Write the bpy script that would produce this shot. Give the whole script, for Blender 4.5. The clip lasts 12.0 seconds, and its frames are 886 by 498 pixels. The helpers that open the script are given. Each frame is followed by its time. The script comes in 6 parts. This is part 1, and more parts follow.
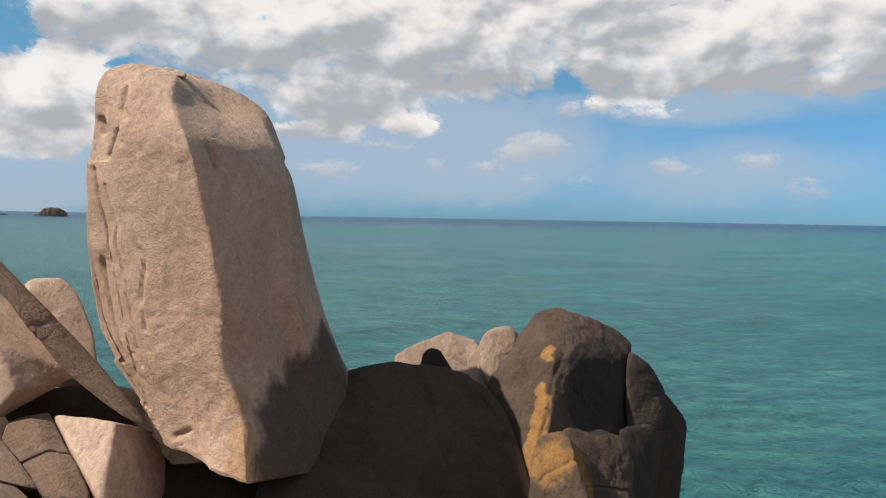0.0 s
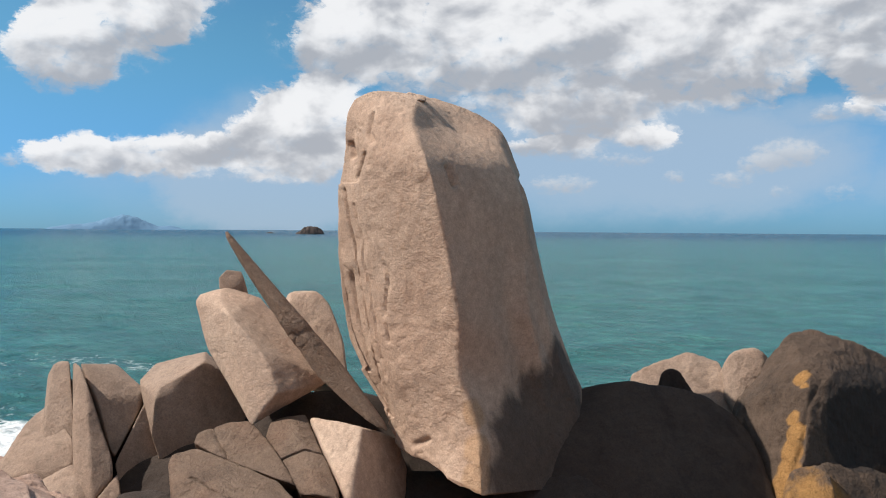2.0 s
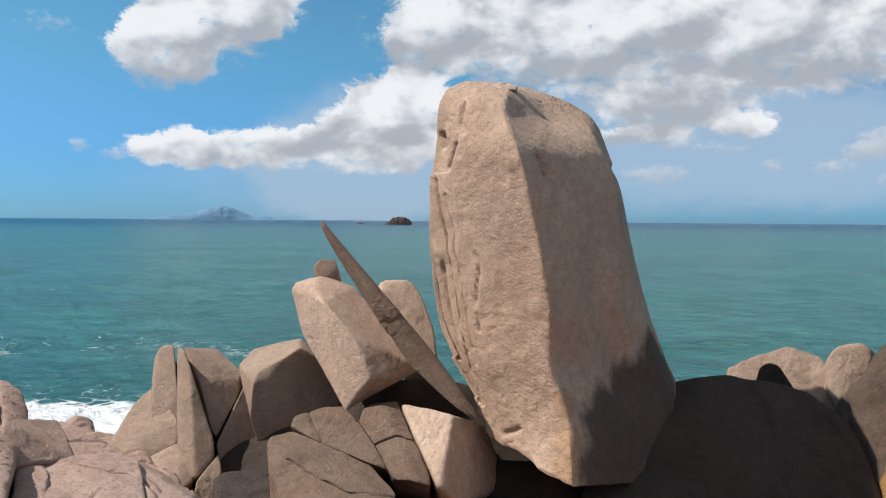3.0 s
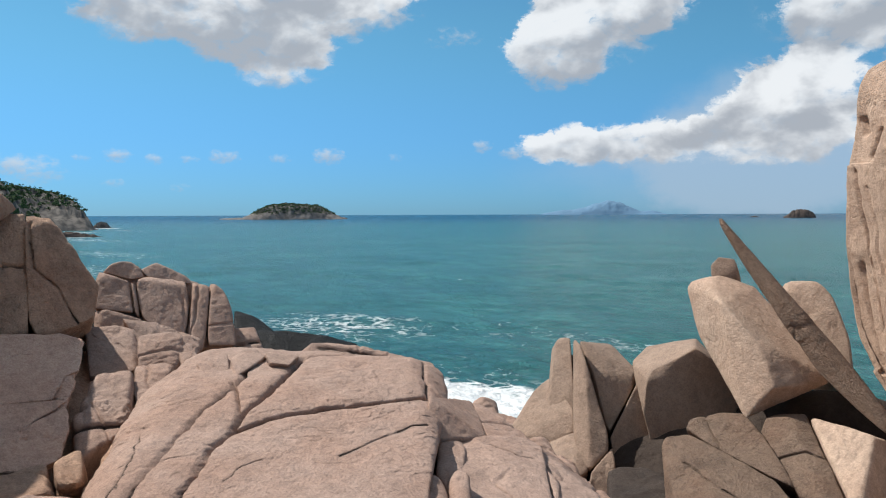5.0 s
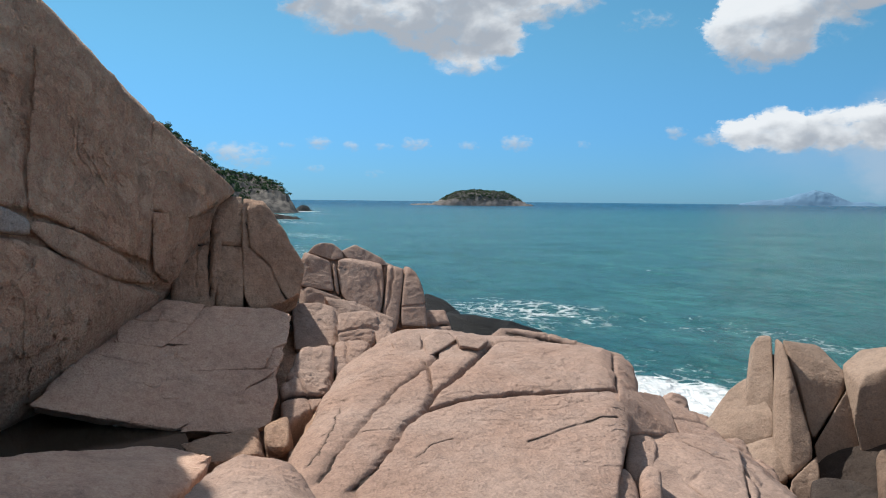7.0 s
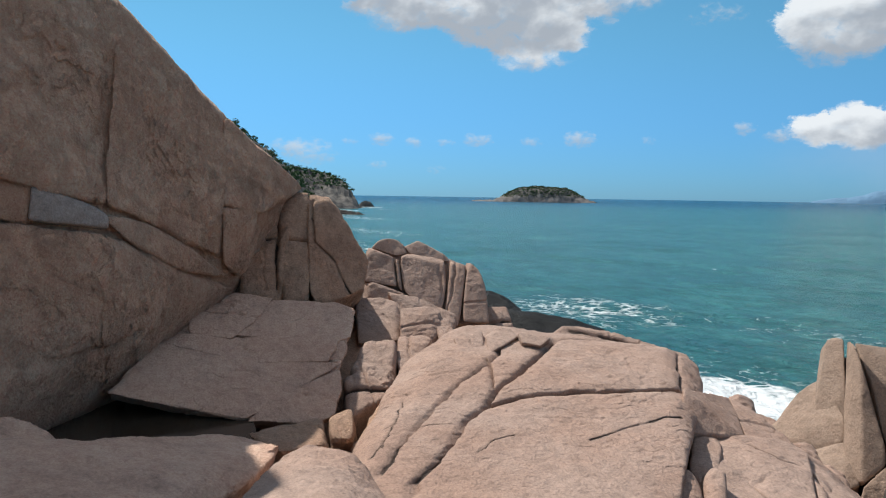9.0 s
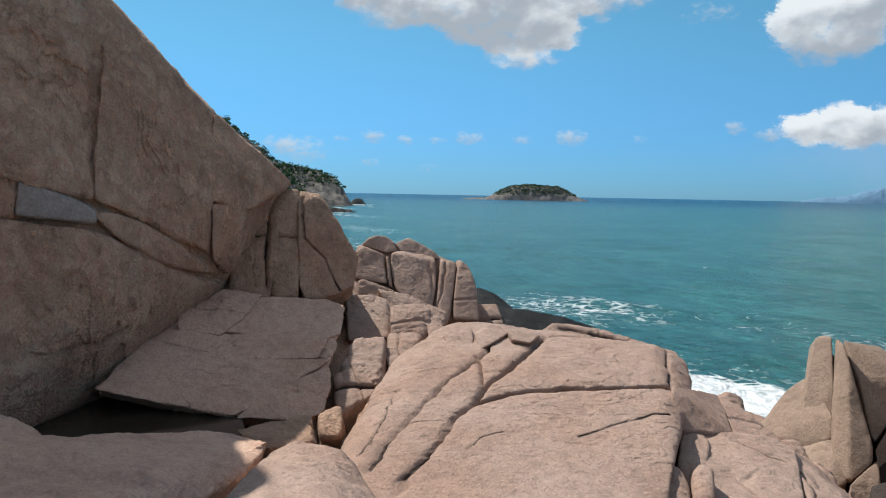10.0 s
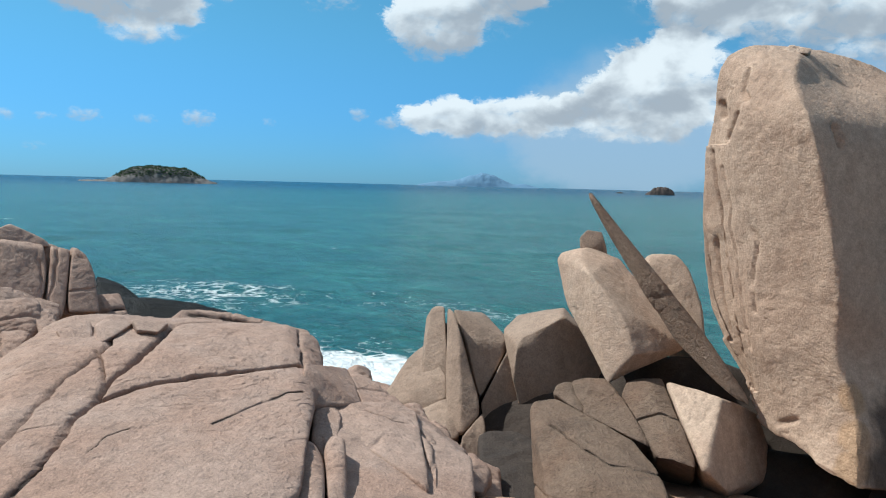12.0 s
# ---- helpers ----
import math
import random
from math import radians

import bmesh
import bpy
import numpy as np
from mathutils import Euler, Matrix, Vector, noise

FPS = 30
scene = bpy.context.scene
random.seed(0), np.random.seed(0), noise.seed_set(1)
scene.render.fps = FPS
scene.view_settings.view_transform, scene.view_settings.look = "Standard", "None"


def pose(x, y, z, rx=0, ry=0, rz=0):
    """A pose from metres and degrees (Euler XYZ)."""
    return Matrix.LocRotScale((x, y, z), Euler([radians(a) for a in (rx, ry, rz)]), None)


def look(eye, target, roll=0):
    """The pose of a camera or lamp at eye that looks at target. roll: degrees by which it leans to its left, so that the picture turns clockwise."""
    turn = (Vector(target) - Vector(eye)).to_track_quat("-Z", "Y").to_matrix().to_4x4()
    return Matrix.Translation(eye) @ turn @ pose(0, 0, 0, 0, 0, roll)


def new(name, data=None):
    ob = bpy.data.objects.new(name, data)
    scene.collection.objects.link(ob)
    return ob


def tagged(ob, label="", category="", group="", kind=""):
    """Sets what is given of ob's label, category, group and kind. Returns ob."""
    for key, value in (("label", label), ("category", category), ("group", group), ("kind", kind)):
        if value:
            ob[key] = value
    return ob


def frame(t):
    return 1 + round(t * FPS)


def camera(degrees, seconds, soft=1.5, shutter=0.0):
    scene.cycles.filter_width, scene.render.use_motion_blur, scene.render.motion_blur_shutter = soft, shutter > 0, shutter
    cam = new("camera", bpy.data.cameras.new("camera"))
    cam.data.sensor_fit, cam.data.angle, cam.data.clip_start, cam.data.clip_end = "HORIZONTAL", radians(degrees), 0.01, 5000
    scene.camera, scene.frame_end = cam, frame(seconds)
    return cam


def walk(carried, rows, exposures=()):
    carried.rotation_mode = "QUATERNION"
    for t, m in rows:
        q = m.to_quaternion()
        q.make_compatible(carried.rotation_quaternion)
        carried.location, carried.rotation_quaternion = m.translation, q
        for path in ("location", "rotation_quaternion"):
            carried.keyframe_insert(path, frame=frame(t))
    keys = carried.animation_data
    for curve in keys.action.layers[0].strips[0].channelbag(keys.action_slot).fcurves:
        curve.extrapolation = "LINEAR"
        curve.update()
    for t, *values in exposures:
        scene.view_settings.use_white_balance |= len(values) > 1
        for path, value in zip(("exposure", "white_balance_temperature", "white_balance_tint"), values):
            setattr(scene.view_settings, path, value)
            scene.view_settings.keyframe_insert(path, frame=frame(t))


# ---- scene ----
cam = camera(57.13, 12.0, soft=1.1)
# seconds, place, and the turn about x, y and z in degrees
PATH = [
    (0, 0.000, 0.000, 6.000, 87.77, -0.96, 0.00),
    (0.5, 0.006, 0.026, 6.002, 88.82, -0.94, 6.24),
    (1, 0.008, 0.051, 6.000, 88.95, -0.88, 12.78),
    (1.5, 0.019, 0.021, 6.003, 89.43, -0.61, 15.67),
    (2, 0.008, 0.032, 6.001, 88.68, -0.41, 16.42),
    (2.5, -0.002, 0.015, 5.998, 88.18, -0.43, 17.58),
    (3, -0.019, -0.002, 5.993, 87.97, -0.44, 22.57),
    (3.2, -0.044, 0.008, 5.991, 87.91, -0.35, 25.71),
    (4.8, -0.073, -0.046, 6.039, 87.40, 0.20, 46.45),
    (5, -0.089, -0.054, 6.031, 87.52, 0.21, 49.34),
    (5.5, -0.103, -0.077, 6.034, 87.49, -0.06, 55.32),
    (6, -0.101, -0.083, 6.031, 87.25, -0.21, 60.15),
    (6.5, -0.116, -0.092, 6.030, 86.98, -0.47, 61.57),
    (7, -0.126, -0.100, 6.029, 86.57, -0.60, 62.38),
    (7.5, -0.111, -0.120, 6.035, 86.29, -0.57, 64.13),
    (7.7, -0.116, -0.137, 6.052, 86.08, -0.43, 64.82),
    (9.5, -0.088, -0.135, 6.029, 86.32, -0.97, 66.83),
    (10, -0.093, -0.118, 6.026, 86.11, -1.08, 66.12),
    (10.5, -0.098, -0.093, 6.026, 86.00, -1.13, 62.29),
    (11, -0.109, -0.080, 6.024, 85.89, -1.21, 57.00),
    (11.5, -0.096, -0.102, 6.026, 85.51, -1.33, 50.12),
    (12, -0.094, -0.096, 6.019, 85.47, -1.45, 40.61),
]
walk(cam, [(t, pose(*row)) for t, *row in PATH],
     [(0.0, 0.31, 6950, 13), (2.0, 0.33, 6580, 11), (5.0, 0.30, 6400, 9), (9.5, 0.30, 6370, 8), (11.0, 0.29, 6180, 5), (12.0, 0.32, 5930, 2)])

# ---- sky, sun ----
SUN_BEARING, SUN_HEIGHT = 104.0, 48.0   # degrees, bearing counted from +y towards -x

world = bpy.data.worlds.new("sky")
scene.world = world
world.use_nodes = True
W = world.node_tree
W.nodes.clear()


def wire(tree, kind, *inputs, operation="", use_clamp=False):
    """A node with its inputs (values or sockets, in order); its first output."""
    node = tree.nodes.new(kind)
    if operation:
        node.operation = operation
    if use_clamp:
        node.use_clamp = True
    for i, value in enumerate(inputs):
        if value is None:
            continue
        if isinstance(value, bpy.types.NodeSocket):
            tree.links.new(value, node.inputs[i])
        else:
            node.inputs[i].default_value = value
    return node.outputs[0]


def calc(tree, operation, *inputs, clamp=False):
    return wire(tree, "ShaderNodeMath", *inputs, operation=operation, use_clamp=clamp)


def blend(tree, factor, a, b, kind="MIX"):
    node = tree.nodes.new("ShaderNodeMix")
    node.data_type, node.blend_type = "RGBA", kind
    for socket, value in ((node.inputs[0], factor), (node.inputs[6], a), (node.inputs[7], b)):
        if isinstance(value, bpy.types.NodeSocket):
            tree.links.new(value, socket)
        else:
            socket.default_value = value
    return node.outputs[2]


def ramp(tree, value, low, high, smooth=True):
    node = tree.nodes.new("ShaderNodeMapRange")
    node.interpolation_type = "SMOOTHSTEP" if smooth else "LINEAR"
    tree.links.new(value, node.inputs[0])
    node.inputs[1].default_value, node.inputs[2].default_value = low, high
    return node.outputs[0]


def fbm(tree, vector, scale, detail=4.0, rough=0.55, distortion=0.0):
    node = tree.nodes.new("ShaderNodeTexNoise")
    tree.links.new(vector, node.inputs["Vector"])
    node.inputs["Scale"].default_value, node.inputs["Detail"].default_value = scale, detail
    node.inputs["Roughness"].default_value, node.inputs["Distortion"].default_value = rough, distortion
    return node.outputs[0]


# clouds: bearing, height, half width, half height (degrees), weight
BANK = [
    (9.0, 13.0, 20.63, 5.95, 1.2), (-2.4, 11.9, 7.54, 4.37, 1.2), (6.6, 7.7, 6.35, 2.18, 1.0), (2.0, 6.3, 2.78, 1.03, 0.7), (-21.1, 11.2, 13.49, 3.37, 1.5), (-12.9, 10.1, 4.37, 2.38, 1.2),
    (-26.3, 12.4, 9.52, 4.76, 1.3), (-10.1, 14.4, 10.32, 3.57, 1.0), (25.7, 7.2, 4.76, 3.97, 1.0), (26.7, 5.6, 4.37, 2.78, 0.8), (-11.8, 7.7, 5.56, 0.95, 0.45), (8.9, 5.7, 4.76, 1.03, 0.7)]
HEAPED = [
    (42.6, 4.6, 1.9, 1.19, 0.72), (40.0, 4.9, 2.46, 1.67, 0.88), (37.2, 5.0, 2.46, 1.59, 0.80), (34.7, 5.1, 2.3, 1.67, 0.80), (32.1, 5.3, 2.18, 1.43, 0.80), (29.5, 6.2, 2.78, 2.06, 0.80),
    (26.4, 7.0, 3.57, 2.86, 0.88), (24.7, 8.9, 2.38, 2.38, 0.88), (36.1, 4.0, 8.73, 1.11, 0.48), (26.4, 4.6, 5.56, 1.79, 0.56), (23.3, 12.9, 3.77, 3.57, 0.88)]
HIGH = [
    (62.5, 13.9, 9.13, 4.44, 1.3), (69.7, 13.4, 4.76, 2.46, 1.0), (61.0, 11.3, 4.56, 2.86, 1.1), (54.7, 14.5, 4.96, 2.46, 1.0), (64.1, 16.8, 13.1, 4.37, 1.0), (41.6, 11.1, 3.77, 2.86, 1.3),
    (39.0, 12.9, 5.56, 3.33, 1.2), (35.5, 13.9, 3.77, 2.06, 1.0), (36.6, 16.5, 6.75, 3.57, 0.8)]
# small torn puffs, and thin veils of haze under the clouds: the same numbers
PUFFS_EAST = [
    (-6.5, 5.1, 2.78, 1.27, 1.0), (-4.7, 4.4, 1.75, 0.87, 0.7), (-15.3, 3.7, 1.51, 0.87, 0.75), (-21.0, 3.9, 1.9, 0.99, 0.75), (-24.1, 2.1, 1.9, 1.11, 0.5), (-3.0, 3.5, 1.75, 0.71, 0.65),
    (0.6, 3.7, 0.95, 0.63, 0.6), (-9.6, 2.5, 1.35, 0.79, 0.4), (8.1, 3.2, 2.98, 0.95, 0.75), (3.8, 4.9, 2.62, 0.63, 0.55), (-16.6, 3.3, 1.59, 0.71, 0.4), (-6.1, 2.7, 1.19, 0.56, 0.35)]
PUFFS_WEST = [
    (71.1, 3.9, 1.11, 0.6, 0.75), (68.7, 3.7, 0.95, 0.44, 0.6), (66.6, 3.7, 0.79, 0.36, 0.5), (64.3, 3.9, 1.27, 0.6, 0.65), (60.6, 3.8, 0.95, 0.44, 0.5), (57.3, 4.0, 1.35, 0.71, 0.8),
    (52.6, 3.9, 0.67, 0.44, 0.35), (46.6, 4.7, 0.95, 0.6, 0.7), (44.4, 4.2, 1.19, 0.56, 0.65), (76.0, 2.8, 2.3, 1.27, 0.55), (77.5, 3.2, 1.51, 0.79, 0.5), (73.1, 3.7, 0.87, 0.36, 0.4),
    (71.3, 2.1, 0.95, 0.44, 0.4), (67.2, 1.8, 0.87, 0.44, 0.3), (48.6, 12.0, 2.62, 1.03, 0.35)]
VEILS = [(27, 4.5, 10, 6.5, 1.5), (5, 5.4, 17, 6.4, 1.5), (-12, 4.0, 17, 5.0, .7), (34, 2.8, 15, 4.4, .75), (-20, 8.2, 15, 2.0, 1.0), (-24, 3, 14, 3.2, .6)]

direction = wire(W, "ShaderNodeTexCoord")
apart = W.nodes.new("ShaderNodeSeparateXYZ")
W.links.new(direction, apart.inputs[0])
X, Y, Z = apart.outputs
bearing = calc(W, "MULTIPLY", calc(W, "ARCTAN2", calc(W, "MULTIPLY", X, -1.0), Y), 57.2958)
height = calc(W, "MULTIPLY", calc(W, "ARCSINE", Z), 57.2958)
flat = wire(W, "ShaderNodeCombineXYZ", bearing, calc(W, "MULTIPLY", height, 1.5), 0.0)


def swirl(scale, detail, much):
    """A push across the sky by slow noise."""
    node = W.nodes.new("ShaderNodeTexNoise")
    W.links.new(flat, node.inputs["Vector"])
    node.inputs["Scale"].default_value, node.inputs["Detail"].default_value, node.inputs["Roughness"].default_value = scale, detail, 0.68
    push = wire(W, "ShaderNodeVectorMath", node.outputs["Color"], (0.5, 0.5, 0.5), operation="SUBTRACT")
    return wire(W, "ShaderNodeVectorMath", push, (much, 0.8 * much, 0.0), operation="MULTIPLY")


def parts(vector):
    node = W.nodes.new("ShaderNodeSeparateXYZ")
    W.links.new(vector, node.inputs[0])
    return node.outputs[0], calc(W, "DIVIDE", node.outputs[1], 1.5)


def shifted(vector, by):
    return wire(W, "ShaderNodeVectorMath", vector, by, operation="ADD")


def billow(vector):
    """Rounded heads of cloud of several sizes."""
    node = W.nodes.new("ShaderNodeTexVoronoi")
    node.feature = "SMOOTH_F1"
    W.links.new(vector, node.inputs["Vector"])
    node.inputs["Scale"].default_value, node.inputs["Detail"].default_value = 0.42, 2.0
    node.inputs["Roughness"].default_value, node.inputs["Smoothness"].default_value = 0.5, 0.85
    return calc(W, "SUBTRACT", 1.0, node.outputs["Distance"])


bent = wire(W, "ShaderNodeVectorMath", flat, swirl(0.3, 5.0, 3.4), operation="ADD")
bearing_bent, height_bent = parts(bent)
curly = wire(W, "ShaderNodeVectorMath", flat, swirl(0.9, 4.0, 1.0), operation="ADD")
bearing_curly, height_curly = parts(curly)
big = fbm(W, flat, 0.16, 5.0, 0.5, 0.2)
fluff = fbm(W, bent, 0.6, 6.0, 0.55, 0.1)
heads = billow(curly)
# the same a little nearer the sun: where it thins out, the light comes in
big_up = fbm(W, shifted(flat, (0.9, 1.3, 0.0)), 0.16, 5.0, 0.5, 0.2)
heads_up = billow(shifted(curly, (0.35, 0.6, 0.0)))


def heap(rows, small=False):
    """How deep a heap of ellipses is, and how far above its middle."""
    deep_in, above = None, None
    across, up = (bearing_curly, height_curly) if small else (bearing_bent, height_bent)
    for b0, h0, wide, tall, weight in rows:
        u = calc(W, "DIVIDE", calc(W, "SUBTRACT", across, float(b0)), float(wide))
        v = calc(W, "DIVIDE", calc(W, "SUBTRACT", up, float(h0)), float(tall))
        body = calc(W, "SUBTRACT", 1.0, calc(W, "ADD", calc(W, "MULTIPLY", u, u), calc(W, "MULTIPLY", v, v)))
        body = calc(W, "MULTIPLY", calc(W, "MAXIMUM", body, 0.0), weight)
        top = calc(W, "MULTIPLY", body, v)
        deep_in = body if deep_in is None else calc(W, "ADD", deep_in, body)
        above = top if above is None else calc(W, "ADD", above, top)
    return deep_in, above


cover, shade = heap(BANK + HEAPED + HIGH)
# a scattered cover where the view does not reach
rest = calc(W, "MULTIPLY", ramp(W, calc(W, "ABSOLUTE", calc(W, "SUBTRACT", bearing, 30.0)), 75.0, 95.0), ramp(W, height, 4.0, 25.0))
rest = calc(W, "ADD", calc(W, "MULTIPLY", rest, 0.25), calc(W, "MULTIPLY", ramp(W, height, 22.0, 38.0), 0.4))
lumps = calc(W, "ADD", calc(W, "MULTIPLY", calc(W, "SUBTRACT", fluff, 0.5), 2.1), calc(W, "MULTIPLY", calc(W, "SUBTRACT", heads, 0.5), 0.45))
density = calc(W, "ADD", calc(W, "ADD", calc(W, "MINIMUM", calc(W, "MULTIPLY", cover, 1.3), 1.1), rest), calc(W, "MULTIPLY", lumps, ramp(W, calc(W, "ADD", cover, rest), 0.0, 0.25)))
above = calc(W, "DIVIDE", shade, calc(W, "ADD", cover, 0.12))
# tops are crisp, undersides dissolve
crisp = ramp(W, above, -0.55, 0.3)
hard, loose = ramp(W, density, 0.12, 0.62), ramp(W, density, 0.0, 1.05)
alpha = calc(W, "ADD", calc(W, "MULTIPLY", hard, crisp), calc(W, "MULTIPLY", loose, calc(W, "SUBTRACT", 1.0, crisp)))
relief = calc(W, "ADD", calc(W, "MULTIPLY", calc(W, "SUBTRACT", big, big_up), 5.0), calc(W, "MULTIPLY", calc(W, "SUBTRACT", heads, heads_up), 0.4))
tone = calc(W, "ADD", calc(W, "MULTIPLY", above, 1.15), calc(W, "ADD", relief, calc(W, "MULTIPLY", calc(W, "SUBTRACT", fluff, 0.5), 0.5)))
thick = calc(W, "MULTIPLY", ramp(W, density, 0.5, 1.6), -0.35)
sunlit = ramp(W, calc(W, "ADD", tone, thick), -0.85, 0.6)
white = blend(W, sunlit, (5.5, 5.85, 6.45, 1), (11.6, 11.8, 12.0, 1))
puff, puff_top = heap(PUFFS_EAST + PUFFS_WEST, small=True)
torn = calc(W, "ADD", puff, calc(W, "MULTIPLY", calc(W, "SUBTRACT", fbm(W, flat, 1.5, 6.0, 0.6, 0.2), 0.5), calc(W, "MULTIPLY", ramp(W, puff, 0.0, 0.25), 1.6)))
puff_alpha = calc(W, "MULTIPLY", ramp(W, torn, 0.1, 1.1), 0.7)
puff_white = blend(W, ramp(W, calc(W, "DIVIDE", puff_top, calc(W, "ADD", puff, 0.1)), -0.4, 0.4), (6.2, 6.7, 7.4, 1), (9.0, 9.3, 9.6, 1))
veil, veil_top = heap(VEILS)
veil_alpha = calc(W, "MULTIPLY", ramp(W, calc(W, "ADD", veil, calc(W, "MULTIPLY", calc(W, "SUBTRACT", big, 0.5), 0.9)), 0.0, 1.1), 0.75)
sky = W.nodes.new("ShaderNodeTexSky")
sky.sky_type, sky.sun_disc = "NISHITA", False
sky.sun_elevation, sky.sun_rotation = radians(SUN_HEIGHT), radians(-SUN_BEARING)
sky.air_density, sky.dust_density, sky.ozone_density = 1.0, 0.15, 4.0
tint = blend(W, ramp(W, height, -1.0, 14.0), (0.34, 0.78, 1.48, 1), (0.71, 1.25, 1.28, 1))
clear = blend(W, 1.0, sky.outputs[0], tint, "MULTIPLY")
air = blend(W, calc(W, "MULTIPLY", veil_alpha, ramp(W, veil, 0.0, 1.3)), clear, (5.3, 6.8, 8.5, 1))
air = blend(W, calc(W, "MULTIPLY", puff_alpha, ramp(W, puff, 0.0, 0.1)), air, puff_white)
air = blend(W, calc(W, "MULTIPLY", alpha, 0.95), air, white)
glow = wire(W, "ShaderNodeBackground", air, 0.062)
W.links.new(glow, W.nodes.new("ShaderNodeOutputWorld").inputs[0])

lamp = bpy.data.lights.new("sun", "SUN")
lamp.energy, lamp.angle, lamp.color = 5.0, radians(0.55), (1.0, 0.94, 0.86)
sun = new("sun", lamp)
b, h = radians(SUN_BEARING), radians(SUN_HEIGHT)
toward = Vector((-math.sin(b) * math.cos(h), math.cos(b) * math.cos(h), math.sin(h)))
sun.matrix_world = look(toward * 60, (0, 0, 0))

# ---- materials ----
def material(name):
    m = bpy.data.materials.new(name)
    m.use_nodes = True
    tree = m.node_tree
    return m, tree, tree.nodes["Principled BSDF"]


def granite(name, pale, dark, warm, grain=1.0, roughness=0.85, crust=0.35, orange=0.0, patches=(), shade_stains=(), ragged=0.5, scab=0.25, joints=0.0, fade=0.55, black=0.93):
    """Weathered granite: blotches, weather streaks, speckle of crystals, and fine relief."""
    m, t, b = material(name)
    place = wire(t, "ShaderNodeTexCoord")
    place = t.nodes[-1].outputs["Object"]
    geo = t.nodes.new("ShaderNodeNewGeometry").outputs["Position"]
    blotch = ramp(t, fbm(t, geo, 0.9, 7, 0.65, 0.1), 0.36, 0.66)
    colour = blend(t, blotch, (*pale, 1), (*warm, 1))
    squeeze = wire(t, "ShaderNodeVectorMath", geo, (1.0, 1.0, 0.28), operation="MULTIPLY")
    streak = ramp(t, fbm(t, squeeze, 2.6, 8, 0.66, 0.15), 0.46, 0.74)
    colour = blend(t, calc(t, "MULTIPLY", streak, crust), colour, (*dark, 1))
    patch = ramp(t, fbm(t, geo, 2.2, 8, 0.7, 0.2), 0.56, 0.72)
    colour = blend(t, calc(t, "MULTIPLY", patch, crust * 0.7), colour, tuple(0.55 * c for c in dark) + (1,))
    if orange:
        # a run of lichen down one flank: middle and reach of its patches
        run = None
        for x, y, z, reach in patches:
            off = wire(t, "ShaderNodeVectorMath", geo, (x, y, z), operation="SUBTRACT")
            wire(t, "ShaderNodeVectorMath", off, operation="LENGTH")
            spot = calc(t, "SUBTRACT", 1.0, calc(t, "DIVIDE", t.nodes[-1].outputs["Value"], reach))
            run = spot if run is None else calc(t, "MAXIMUM", run, spot)
        rust = ramp(t, calc(t, "ADD", run, calc(t, "MULTIPLY", fbm(t, squeeze, 5.0, 7, 0.65, 0.4), 0.9)), 0.5, 0.8)
        colour = blend(t, calc(t, "MULTIPLY", rust, orange), colour, (0.31, 0.165, 0.055, 1))
    if shade_stains:
        # shade, with stain on one flank, put into the colour in patches: middle and reach
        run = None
        for x, y, z, reach in shade_stains:
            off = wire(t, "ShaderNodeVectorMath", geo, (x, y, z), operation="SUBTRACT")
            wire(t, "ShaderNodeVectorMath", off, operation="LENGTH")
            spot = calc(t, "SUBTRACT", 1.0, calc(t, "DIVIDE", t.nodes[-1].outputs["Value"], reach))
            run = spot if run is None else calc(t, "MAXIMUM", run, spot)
        darkening = ramp(t, calc(t, "ADD", run, calc(t, "MULTIPLY", calc(t, "SUBTRACT", fbm(t, squeeze, 3.0, 6, 0.6, 0.4), 0.5), ragged)), 0.0, 0.06 + 0.3 * ragged)
        colour = blend(t, calc(t, "MULTIPLY", darkening, black), colour, (0.034, 0.026, 0.022, 1))
    speck = ramp(t, fbm(t, geo, 55.0, 3, 0.7), 0.3, 0.7, False)
    colour = blend(t, 0.22, colour, blend(t, speck, (0.1, 0.1, 0.1, 1), (0.9, 0.88, 0.86, 1)), "OVERLAY")
    spots = ramp(t, fbm(t, geo, 11.0, 5, 0.65), 0.32, 0.68)
    colour = blend(t, 0.2, colour, blend(t, spots, (0.25, 0.24, 0.23, 1), (0.75, 0.74, 0.72, 1)), "OVERLAY")
    pits = ramp(t, fbm(t, geo, 27.0, 4, 0.7), 0.3, 0.55)
    colour = blend(t, 0.22, colour, blend(t, pits, (0.28, 0.27, 0.26, 1), (0.62, 0.615, 0.61, 1)), "OVERLAY")
    scales = ramp(t, fbm(t, geo, 2.9, 9, 0.68, 0.0), 0.44, 0.58)
    cut = None
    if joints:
        # hairline joints, broken off in places, their dirt and shadow put into the colour
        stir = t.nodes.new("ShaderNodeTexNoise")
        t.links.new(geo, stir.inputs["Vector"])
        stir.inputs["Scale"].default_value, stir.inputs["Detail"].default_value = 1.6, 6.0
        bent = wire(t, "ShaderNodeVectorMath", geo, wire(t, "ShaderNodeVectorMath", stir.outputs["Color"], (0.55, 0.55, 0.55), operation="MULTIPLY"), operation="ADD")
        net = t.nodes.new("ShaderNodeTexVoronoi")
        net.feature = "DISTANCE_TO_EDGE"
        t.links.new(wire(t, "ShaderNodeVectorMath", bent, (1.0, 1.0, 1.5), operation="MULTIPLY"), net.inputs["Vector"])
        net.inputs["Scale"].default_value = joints
